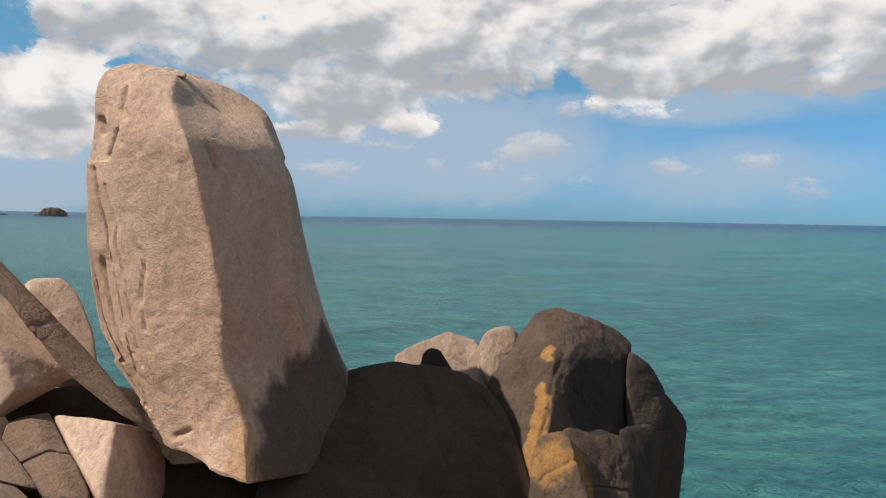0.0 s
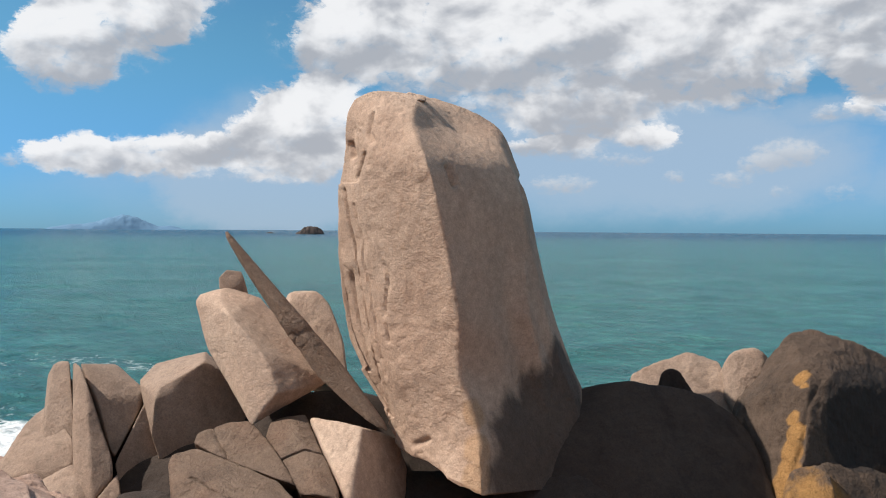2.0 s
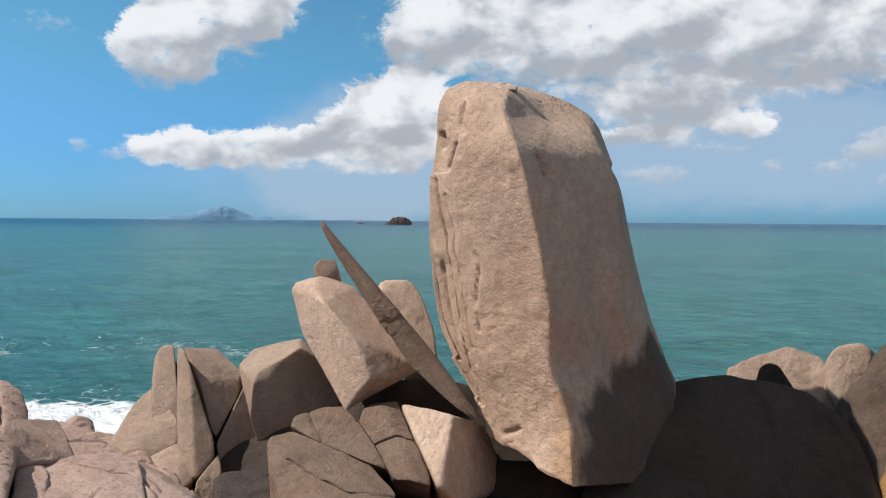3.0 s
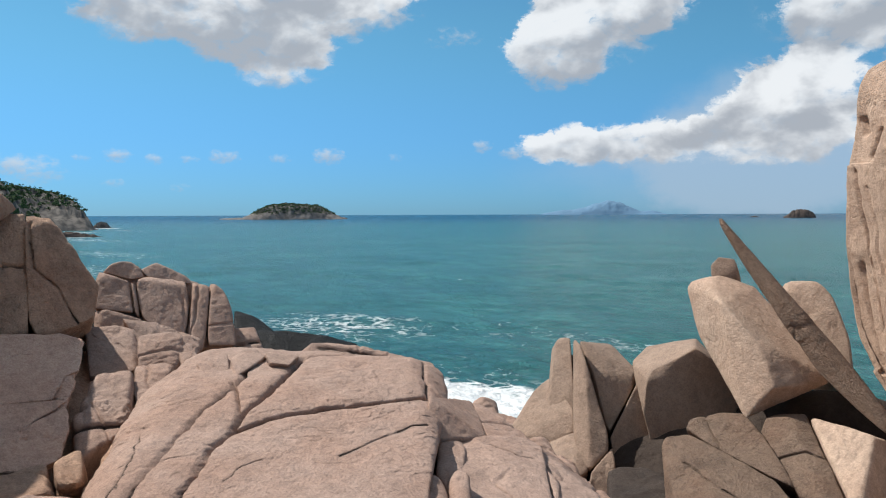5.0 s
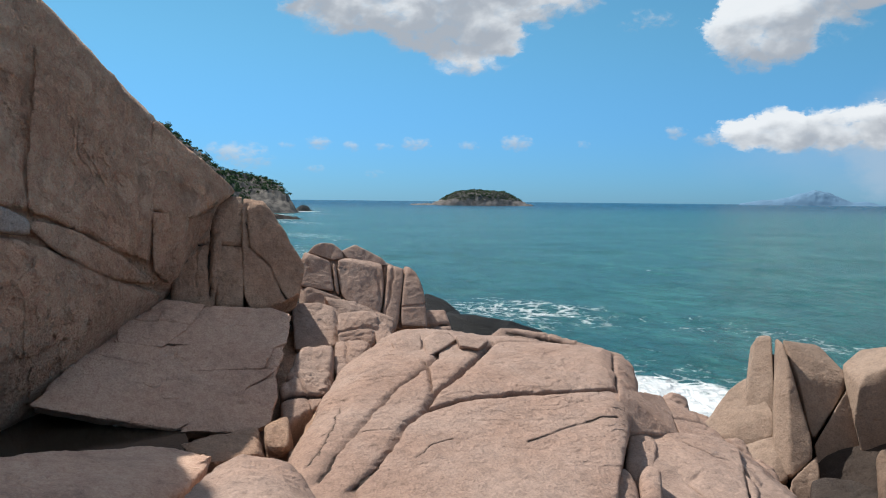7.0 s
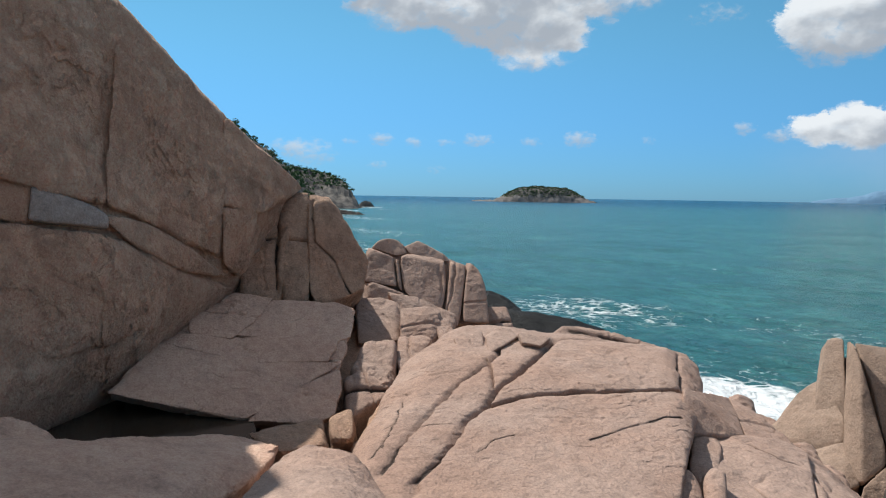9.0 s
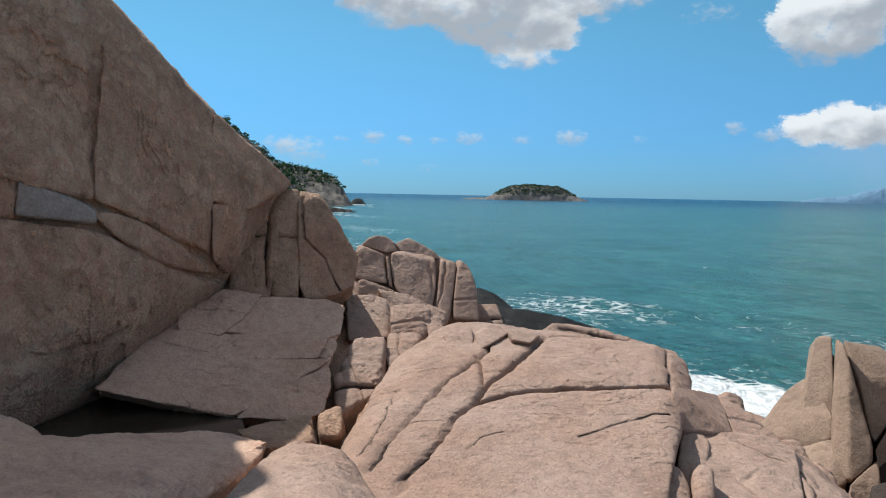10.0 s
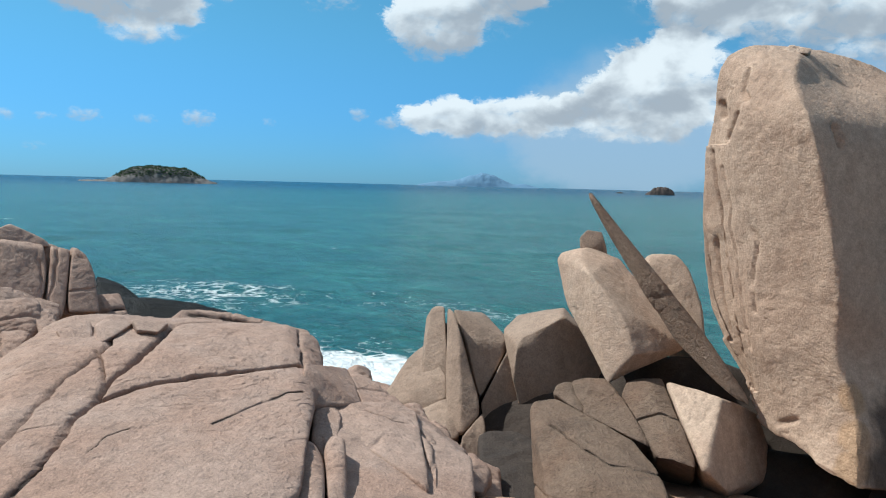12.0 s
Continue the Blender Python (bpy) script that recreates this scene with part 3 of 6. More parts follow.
    shift = 0.012 * np.stack([fractal(flatp, 0.25, 3, 40 + k) for k in range(3)], 1)
    # marks on the faces, by their place across and up the stone
    across = np.array(((0.966, 0.259, 0.0), (0.0, 0.0, 1.0), (0.0, 0.0, 0.0))).T
    front = np.clip(-(flatn @ np.array((-0.26, 0.966, 0.0))) * 3 + 0.6, 0, 1)
    spot = (flatp + shift) @ across
    for line, width, depth in COLUMN_CRACKS:
        lift -= front * depth * np.exp(-(away(spot, np.array(line) @ across) / width) ** 2)
    # a blunt rib down the shaded flank, with a hollow beside it
    rib = np.array([(-1.72, 8.62, 6.2), (-1.66, 8.62, 5.8), (-1.60, 8.60, 5.15), (-1.42, 8.56, 4.54), (-1.36, 8.45, 4.2)]) @ across
    beside = spot[:, 0] - np.interp(spot[:, 1], rib[::-1, 1], rib[::-1, 0])
    along_rib = np.clip((6.1 - spot[:, 1]) / 0.8, 0, 1) * np.clip((spot[:, 1] - 4.0) / 0.3, 0, 1) * np.clip(flatn[:, 0] * 3, 0, 1) * front
    lift += along_rib * (0.045 * np.exp(-(beside / 0.07) ** 2) - 0.05 * np.exp(-((beside + 0.2) / 0.12) ** 2))
    # sheets peeling off along the left edge, each a step lower
    for line, depth in COLUMN_SHEETS:
        line = np.array(line) @ across
        edge = np.interp(spot[:, 1], line[::-1, 1], line[::-1, 0], left=9, right=-9)
        inside = (spot[:, 1] < line[0, 1]) & (spot[:, 1] > line[-1, 1])
        lift -= front * depth * np.clip((edge - spot[:, 0]) / 0.02 + 0.5, 0, 1) * inside * np.clip((line[0, 1] - spot[:, 1]) / 0.5, 0, 1)
    level = 2.4 * (fractal(flatp * np.array((1, 1, 0.6)), 0.8, 4, 90, 0.55) + 1.5)
    calm = facing
    lift += 0.006 * calm * (np.floor(level) + np.clip((level - np.floor(level) - 0.5) / 0.08, 0, 1) - 3.5)
    lift -= 0.02 * np.maximum(fractal(flatp, 0.06, 3, 95, 0.6) - 0.7, 0)
    lift[:around] = 0
    flatp = flatp + flatn * lift[:, None]
    n = len(grid)
    k = np.arange(n * around).reshape(n, around)
    quads = np.stack([k[:-1], k[1:], np.roll(k[1:], -1, 1), np.roll(k[:-1], -1, 1)], -1).reshape(-1, 4)
    base = flatp[-around:].mean(0)
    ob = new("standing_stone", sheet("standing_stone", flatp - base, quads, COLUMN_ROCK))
    ob.location = base
    return tagged(ob, "tall balanced granite stone with a sharp front ridge", "standing stone")


standing_stone()


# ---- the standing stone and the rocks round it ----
# stain and the standing stone's shadow are both in this boulder's colour
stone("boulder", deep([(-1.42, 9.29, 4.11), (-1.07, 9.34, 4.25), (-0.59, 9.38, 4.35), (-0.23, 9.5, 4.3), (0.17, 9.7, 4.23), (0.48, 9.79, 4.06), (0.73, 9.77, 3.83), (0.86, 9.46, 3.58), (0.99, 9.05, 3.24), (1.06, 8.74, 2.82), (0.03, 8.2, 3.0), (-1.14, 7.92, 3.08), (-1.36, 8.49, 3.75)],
      (-0.02, 1.20, -1.50), 0.85), SHADE_STAINED, "dark shaded boulder beside the standing stone's foot", "boulder", flakes=0.15, hairs=0, chips=4, seed=3, n=52, worn=0.1, rough=0.025, lumps=0.9, grow=0.01)
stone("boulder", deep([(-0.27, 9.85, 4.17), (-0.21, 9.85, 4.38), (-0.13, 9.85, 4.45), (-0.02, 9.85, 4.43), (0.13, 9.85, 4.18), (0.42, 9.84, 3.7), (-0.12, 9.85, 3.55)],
      (-0.00, 0.50, -0.30), 0.85), SHADE_STAINED, "small dark knob of rock on the shaded boulder", "boulder", flakes=0.2, chips=2, grow=0.0, seed=4, n=26, worn=0.08)
# filler with the shade of the hollow under the foot in its colour
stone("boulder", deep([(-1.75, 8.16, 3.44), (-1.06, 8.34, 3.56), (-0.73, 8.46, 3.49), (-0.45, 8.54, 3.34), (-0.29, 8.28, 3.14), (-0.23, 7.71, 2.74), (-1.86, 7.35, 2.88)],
      (-0.08, 0.80, -0.60), 0.85), SHADE_PAINTED, "filler rock darkened as the shaded hollow under the standing stone's foot", "boulder", flakes=0.2, hairs=0, chips=3, seed=103, n=31, worn=0.2, rough=0.03)
stone("boulder", deep([(-0.62, 11.12, 4.10), (-0.16, 11.27, 4.29), (0.15, 11.38, 4.37), (0.47, 11.26, 4.28), (0.58, 11.01, 4.05), (0.72, 10.72, 3.65), (-0.14, 10.71, 3.49), (-0.59, 10.72, 3.63)],
      (0.01, 1.30, -0.80), 0.85), DUN, "pale rounded boulder behind the shaded one", "boulder", flakes=0.4, seed=5, n=34, hairs=0)
stone("boulder", deep([(0.51, 10.86, 4.32), (0.62, 10.88, 4.53), (0.87, 10.87, 4.56), (1.04, 10.84, 4.47), (0.94, 10.69, 4.11), (0.69, 10.54, 3.73), (0.53, 10.71, 4.03)],
      (0.06, 0.90, -0.40), 0.85), DUN, "small split boulder wedged between two larger ones", "boulder", flakes=0.4, seed=6, n=26, hairs=0)
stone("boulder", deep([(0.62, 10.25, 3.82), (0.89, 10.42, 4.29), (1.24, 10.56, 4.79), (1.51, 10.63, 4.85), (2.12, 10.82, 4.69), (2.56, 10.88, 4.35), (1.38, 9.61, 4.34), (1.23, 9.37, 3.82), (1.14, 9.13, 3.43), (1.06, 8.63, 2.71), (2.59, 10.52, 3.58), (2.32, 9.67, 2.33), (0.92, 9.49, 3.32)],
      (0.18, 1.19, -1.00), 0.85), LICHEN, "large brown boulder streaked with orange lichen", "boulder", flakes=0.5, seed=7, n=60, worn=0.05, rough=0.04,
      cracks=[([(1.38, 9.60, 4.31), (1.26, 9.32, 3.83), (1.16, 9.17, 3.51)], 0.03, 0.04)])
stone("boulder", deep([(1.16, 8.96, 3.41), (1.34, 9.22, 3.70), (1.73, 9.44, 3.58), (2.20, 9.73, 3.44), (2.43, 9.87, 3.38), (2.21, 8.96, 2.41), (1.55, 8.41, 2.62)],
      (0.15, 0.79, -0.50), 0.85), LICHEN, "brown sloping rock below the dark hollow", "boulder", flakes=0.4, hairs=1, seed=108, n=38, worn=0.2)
# three boulders coloured dark in place of the shade on their sides
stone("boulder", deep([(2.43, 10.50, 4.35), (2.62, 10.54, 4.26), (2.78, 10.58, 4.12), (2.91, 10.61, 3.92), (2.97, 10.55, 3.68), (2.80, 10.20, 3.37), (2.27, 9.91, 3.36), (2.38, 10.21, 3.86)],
      (0.27, 1.07, -0.40), 0.85), SHADE_STAINED, "rounded dark boulder split off along a joint", "boulder", flakes=0.4, hairs=0, chips=4, seed=8, n=38, worn=0.15, rough=0.03)
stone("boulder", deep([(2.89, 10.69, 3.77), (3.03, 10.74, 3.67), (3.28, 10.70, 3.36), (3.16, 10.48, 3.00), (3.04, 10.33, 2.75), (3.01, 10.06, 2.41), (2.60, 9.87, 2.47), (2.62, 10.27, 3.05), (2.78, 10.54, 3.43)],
      (0.27, 0.96, -0.80), 0.85), SHADE_STAINED, "dark jutting block at the sea end of the boulders", "boulder", flakes=0.4, hairs=0, chips=4, seed=109, n=34, worn=0.08)
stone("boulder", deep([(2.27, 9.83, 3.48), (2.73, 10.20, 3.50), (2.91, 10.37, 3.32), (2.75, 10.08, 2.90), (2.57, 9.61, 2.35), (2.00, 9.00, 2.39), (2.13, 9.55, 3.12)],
      (0.22, 0.87, -0.50), 0.85), SHADE_STAINED, "dark rounded rock between two joints", "boulder", flakes=0.4, hairs=0, chips=4, seed=111, n=34, worn=0.08)
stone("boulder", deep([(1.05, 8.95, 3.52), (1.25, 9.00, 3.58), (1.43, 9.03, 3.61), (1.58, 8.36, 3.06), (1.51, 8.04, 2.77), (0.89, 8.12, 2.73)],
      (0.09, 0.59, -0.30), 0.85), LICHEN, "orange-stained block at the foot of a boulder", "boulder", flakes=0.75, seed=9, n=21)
# two fillers whose dark colour stands for the shade in the gaps
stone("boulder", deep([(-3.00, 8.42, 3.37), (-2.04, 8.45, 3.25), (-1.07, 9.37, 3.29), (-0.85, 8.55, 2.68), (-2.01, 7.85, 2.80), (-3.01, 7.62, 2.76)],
      (-0.42, 1.75, -1.50), 0.85), SHADE_STAINED, "sloping filler rock coloured as the deep shade below the standing stone", "boulder", flakes=0.5, seed=10, n=26)
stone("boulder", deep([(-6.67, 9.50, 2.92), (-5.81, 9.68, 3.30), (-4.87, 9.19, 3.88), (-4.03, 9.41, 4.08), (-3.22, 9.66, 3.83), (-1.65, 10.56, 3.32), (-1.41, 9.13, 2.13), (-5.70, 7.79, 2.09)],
      (-0.61, 1.37, -1.00), 0.85), SHADE_STAINED, "filler rock coloured as the shade behind the leaning slab", "boulder", flakes=0.5, seed=110, n=26)

# ---- the leaning slabs and blocks ----
stone("leaning_slab", deep([(-4.97, 7.99, 6.14), (-4.89, 8.0, 6.03), (-4.54, 8.02, 5.67), (-4.13, 8.02, 5.27), (-3.72, 8.0, 4.86), (-3.37, 7.97, 4.48), (-3.1, 7.93, 4.22), (-2.8, 7.87, 3.89), (-2.97, 7.78, 3.98), (-3.14, 7.82, 4.05), (-3.49, 7.87, 4.3), (-3.85, 7.91, 4.63), (-4.21, 7.93, 5.09), (-4.52, 7.93, 5.46), (-4.77, 7.92, 5.84)],
      (-0.10, 0.20, -0.02), 0.8), SLABEDGE, "thin rough-edged slab of granite leaning to a point", "rock slab", flakes=0.35, chips=3, seed=11, n=60, worn=0.012, rough=0.008, grow=0.0, lumps=0.13, hairs=0)
stone("boulder", deep([(-5.59, 8.57, 5.11), (-5.50, 8.60, 5.27), (-5.30, 8.62, 5.31), (-4.90, 8.81, 5.17), (-4.52, 8.70, 4.88), (-3.76, 8.41, 4.31), (-4.08, 7.74, 4.28), (-4.32, 7.91, 4.68), (-4.84, 8.02, 5.05), (-4.37, 7.72, 3.92), (-4.84, 8.24, 4.22), (-5.28, 8.38, 4.58)],
      (-0.45, 0.78, -0.15), 0.85), TAN, "tilted squared block leaning on other rocks", "boulder", flakes=0.2, hairs=0, chips=4, seed=12, n=72, worn=0.014, rough=0.01)
stone("boulder", deep([(-5.33, 8.68, 5.29), (-5.34, 8.68, 5.40), (-5.30, 8.77, 5.48), (-5.19, 8.84, 5.46), (-5.10, 8.82, 5.33), (-5.02, 8.80, 5.14), (-5.21, 8.63, 5.23)],
      (-0.13, 0.21, -0.02), 0.85), DUN, "small rounded knob on top of the tilted block", "boulder", flakes=0.2, chips=3, seed=13, n=25, worn=0.014, rough=0.01, hairs=0)
stone("boulder", deep([(-4.99, 9.67, 5.15), (-4.91, 9.77, 5.20), (-4.64, 9.90, 5.18), (-4.47, 9.91, 5.02), (-4.19, 9.75, 4.56), (-3.96, 9.42, 3.97), (-4.57, 9.31, 4.24)],
      (-0.42, 0.91, -0.50), 0.85), TAN, "smooth boulder behind the leaning slab", "boulder", flakes=0.2, chips=3, seed=14, n=37, worn=0.014, rough=0.01, hairs=0)
stone("boulder", deep([(-6.55, 8.77, 4.07), (-6.60, 9.27, 4.25), (-6.36, 9.45, 4.30), (-6.08, 9.52, 4.34), (-5.49, 9.24, 4.09), (-5.25, 9.16, 3.67), (-5.30, 8.83, 3.22), (-5.84, 8.32, 2.96), (-6.01, 8.29, 3.60), (-6.03, 8.37, 3.98), (-6.00, 8.48, 4.09), (-5.83, 8.69, 4.21), (-5.73, 8.95, 4.33)],
      (-0.61, 0.91, -0.50), 0.85), DUN, "squat boulder with a flat sunlit top", "boulder", flakes=0.2, chips=3, hairs=0, seed=15, n=62, worn=0.014, rough=0.01)

# ---- the upright slabs by the surf ----
stone("upright_slab", deep([(-7.60, 8.47, 4.26), (-7.56, 8.51, 4.29), (-7.40, 8.52, 4.30), (-7.03, 8.16, 3.72), (-6.83, 7.92, 3.25), (-7.15, 7.73, 3.13), (-7.54, 8.25, 3.70)],
      (-0.80, 0.90, -0.60), 0.95), DUN, "pale upright slab of split granite above the surf", "boulder", flakes=0.2, chips=3, grow=0.02, seed=16, n=51, worn=0.014, rough=0.01, hairs=0)
stone("boulder", deep([(-7.58, 8.37, 3.76), (-7.69, 8.24, 3.64), (-7.75, 8.14, 3.52), (-7.73, 7.94, 3.28), (-7.68, 7.67, 3.18), (-7.22, 7.47, 3.00), (-6.94, 7.60, 3.03), (-6.70, 7.77, 3.27), (-6.84, 7.93, 3.51)],
      (-0.89, 0.95, -0.90), 0.85), DUN, "flaring foot of rock below the upright slab", "boulder", flakes=0.2, chips=3, seed=116, n=51, worn=0.014, rough=0.01, hairs=0)
stone("upright_slab", deep([(-7.17, 8.32, 4.34), (-6.98, 8.22, 4.31), (-6.76, 8.09, 4.11), (-6.20, 7.81, 3.37), (-6.10, 7.70, 3.21), (-6.10, 7.36, 3.03), (-6.38, 7.43, 3.11), (-6.65, 7.71, 3.39), (-6.70, 7.84, 3.48), (-6.97, 8.13, 3.87)],
      (-0.64, 0.77, -0.40), 0.95), DUN, "narrow upright slab beside a dark cleft", "boulder", flakes=0.2, chips=3, grow=0.02, seed=17, n=51, worn=0.014, rough=0.01, hairs=0)
stone("boulder", deep([(-7.23, 8.53, 4.29), (-7.09, 9.02, 4.20), (-6.93, 9.01, 4.17), (-6.45, 8.80, 3.92), (-6.43, 8.12, 3.26), (-6.78, 8.29, 3.91)],
      (-0.68, 0.86, -0.50), 0.95), DUN, "wedge of split granite with a sunlit top", "boulder", flakes=0.2, chips=3, grow=0.02, seed=18, n=51, worn=0.014, rough=0.01, hairs=0)
stone("boulder", deep([(-6.36, 8.68, 3.90), (-6.34, 8.80, 3.82), (-6.01, 8.56, 3.25), (-5.96, 8.40, 3.06), (-6.14, 7.93, 2.84), (-6.31, 8.01, 3.25)],
      (-0.65, 0.88, -0.50), 0.85), DUN, "lower half of a boulder split by a slanting crack", "boulder", flakes=0.2, chips=3, grow=0.02, seed=19, n=51, worn=0.014, rough=0.01, hairs=0)
stone("boulder", deep([(-6.09, 7.71, 3.20), (-5.87, 7.55, 3.05), (-5.64, 7.33, 2.72), (-5.88, 7.04, 2.79), (-6.02, 7.30, 3.05)],
      (-0.37, 0.47, -0.40), 0.85), DUN, "small wedge at the foot of the split boulder", "boulder", flakes=0.2, chips=3, grow=0.02, seed=119, n=31, worn=0.014, hairs=0)
stone("boulder", deep([(-7.10, 7.60, 3.06), (-6.65, 7.68, 3.31), (-6.44, 7.66, 3.31), (-6.15, 7.38, 3.01), (-6.22, 7.06, 2.89), (-6.84, 7.24, 2.98)],
      (-0.53, 0.60, -0.60), 0.85), DUN, "low step of rock at the foot of the upright slabs", "boulder", flakes=0.2, chips=3, grow=0.02, seed=20, n=40, worn=0.014, rough=0.01, lumps=0.3, hairs=0)
# two rocks coloured dark to stand for shade in a gap and a cleft
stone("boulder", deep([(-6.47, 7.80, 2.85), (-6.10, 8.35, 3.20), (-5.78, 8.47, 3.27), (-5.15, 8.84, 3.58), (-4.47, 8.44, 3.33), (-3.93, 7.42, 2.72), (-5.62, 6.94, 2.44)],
      (-0.56, 0.83, -1.00), 0.85), SHADE_STAINED, "rock darkened for the shaded gap below the squat boulder", "boulder", flakes=0.75, seed=21, n=26)
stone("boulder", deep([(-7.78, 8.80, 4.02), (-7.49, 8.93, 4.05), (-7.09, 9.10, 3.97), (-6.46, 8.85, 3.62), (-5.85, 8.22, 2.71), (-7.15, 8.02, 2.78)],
      (-0.50, 0.62, -0.60), 0.85), SHADE_STAINED, "filler rock darkened for the shade in the cleft between the upright slabs", "boulder", flakes=0.5, seed=118, n=21)

# ---- the cracked blocks in front of the standing stone ----
stone("boulder", deep([(-4.74, 6.78, 3.73), (-4.76, 6.89, 3.78), (-4.62, 7.1, 3.8), (-4.43, 7.1, 3.74), (-4.2, 7.06, 3.68), (-3.91, 7.05, 3.64), (-3.61, 6.98, 3.56), (-3.26, 6.7, 3.48), (-2.89, 6.21, 3.39), (-3.21, 5.84, 3.39), (-3.78, 5.74, 3.26), (-4.36, 6.56, 3.59), (-4.11, 6.0, 3.08)],
      (-0.51, 0.86, -0.60), 0.85), UMBER, "cracked brown block split by a curving joint", "boulder", flakes=0.4, chips=4, hairs=1, seed=22, n=60, worn=0.03, rough=0.012, grow=0.01,
      cracks=[([(-4.3, 6.75, 3.5), (-3.9, 6.7, 3.35), (-3.6, 6.9, 3.3)], 0.01, 0.03)])
stone("boulder", deep([(-4.78, 7.3, 3.79), (-4.78, 7.41, 3.88), (-4.55, 7.61, 3.94), (-4.36, 7.66, 3.94), (-4.1, 7.52, 3.86), (-3.5, 7.09, 3.54), (-3.65, 7.07, 3.57), (-3.96, 7.13, 3.64), (-4.26, 7.14, 3.69), (-4.49, 7.18, 3.74)],
      (-0.40, 0.69, -0.50), 0.85), UMBER, "upper slice of a block cut by a curving joint", "boulder", flakes=0.4, chips=4, hairs=1, seed=23, n=43, worn=0.03, rough=0.012, grow=0.01)
stone("boulder", deep([(-4.14, 7.66, 3.89), (-4.16, 7.77, 3.98), (-4.05, 7.88, 4.04), (-3.87, 7.96, 4.03), (-3.75, 7.85, 3.96), (-3.46, 7.54, 3.75), (-3.0, 7.04, 3.46), (-3.16, 6.97, 3.51), (-3.43, 7.01, 3.49), (-3.89, 7.4, 3.72), (-3.83, 7.65, 3.95)],
      (-0.35, 0.72, -0.60), 0.85), UMBER, "reddish block with a rounded ridge", "boulder", flakes=0.4, chips=4, hairs=1, seed=24, n=43, worn=0.03, rough=0.012, grow=0.01)
stone("boulder", deep([(-3.76, 7.85, 4.01), (-3.09, 7.7, 3.99), (-3.07, 7.49, 3.81), (-2.96, 7.21, 3.6), (-2.94, 7.0, 3.47), (-3.28, 7.35, 3.66), (-2.99, 8.43, 3.7), (-2.88, 8.46, 3.38), (-2.81, 8.17, 3.11), (-2.85, 7.31, 3.22)],
      (-0.33, 0.84, -0.60), 0.85), TAN, "block with one smooth pale face and a dark flank", "boulder", flakes=0.4, seed=25, n=43, worn=0.02, rough=0.012, hairs=0)
stone("stone", deep([(-3.01, 8.68, 7.51), (-2.94, 8.75, 7.57), (-2.77, 8.76, 7.52), (-2.77, 8.67, 7.44), (-2.96, 8.61, 7.45)],
      (-0.08, 0.24, -0.02), 0.85), TAN, "small chip of rock lying on the standing stone's crown", "stone", flakes=0.4, seed=26, n=14, worn=0.02, hairs=0)

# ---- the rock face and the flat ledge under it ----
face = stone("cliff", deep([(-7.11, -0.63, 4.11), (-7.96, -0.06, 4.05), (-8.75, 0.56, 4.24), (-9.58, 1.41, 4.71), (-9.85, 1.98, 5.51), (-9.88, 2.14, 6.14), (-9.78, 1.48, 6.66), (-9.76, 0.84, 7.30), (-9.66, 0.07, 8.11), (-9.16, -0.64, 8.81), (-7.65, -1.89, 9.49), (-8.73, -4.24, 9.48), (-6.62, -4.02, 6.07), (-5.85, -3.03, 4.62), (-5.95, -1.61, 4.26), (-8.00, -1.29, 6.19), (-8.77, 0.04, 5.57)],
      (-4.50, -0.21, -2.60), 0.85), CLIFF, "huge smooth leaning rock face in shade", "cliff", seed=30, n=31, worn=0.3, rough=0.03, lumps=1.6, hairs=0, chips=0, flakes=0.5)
stone("layer", deep([(-8.52, -1.23, 9.32), (-9.12, -0.36, 8.59), (-8.82, 0.08, 7.98), (-8.21, 0.01, 7.02), (-8.00, -0.01, 6.49), (-7.89, 0.07, 6.03), (-7.77, -0.02, 5.92), (-7.60, -0.26, 6.03), (-7.40, -0.55, 6.16), (-6.96, -1.07, 6.21)],
      (-0.50, -0.01, -0.05), 1), CLIFF, seed=400, n=79, rough=0.022, lumps=1.1, chips=3, worn=0.08, dense=0.75, hairs=1, flakes=1.5, parent=face)
# upper shoulder out of view, added to cast shade on the low rocks
stone("layer", deep([(-9.61, -0.01, 8.14), (-9.47, -0.19, 8.69), (-9.25, -0.38, 9.49), (-9.06, -0.42, 10.20), (-8.79, -1.55, 9.82), (-9.38, -1.69, 7.90)],
      (-2.99, -0.19, -0.30), 0.85), CLIFF, seed=420, n=26, worn=0.1, parent=face)
stone("layer", deep([(-8.85, 0.09, 7.98), (-8.97, 0.79, 7.22), (-9.19, 1.21, 6.85), (-9.01, 1.12, 6.58), (-8.73, 1.10, 5.89), (-8.70, 1.10, 5.31), (-8.29, 0.72, 5.59), (-8.01, 0.29, 5.84), (-7.78, -0.00, 5.91), (-7.89, 0.08, 6.02), (-8.01, 0.01, 6.49), (-8.23, 0.03, 7.02)],
      (-0.50, 0.04, -0.05), 1), CLIFF, seed=401, n=79, ink=0.75, rough=0.022, lumps=1.1, chips=3, worn=0.08, dense=0.75, hairs=1, flakes=1.5, parent=face,
      cracks=[([(-8.70, 0.41, 7.26), (-8.83, 0.63, 7.12), (-8.93, 0.86, 6.87)], 0.013, 0.05),
              ([(-8.90, 1.05, 6.48), (-8.65, 1.03, 5.91)], 0.012, 0.05)])
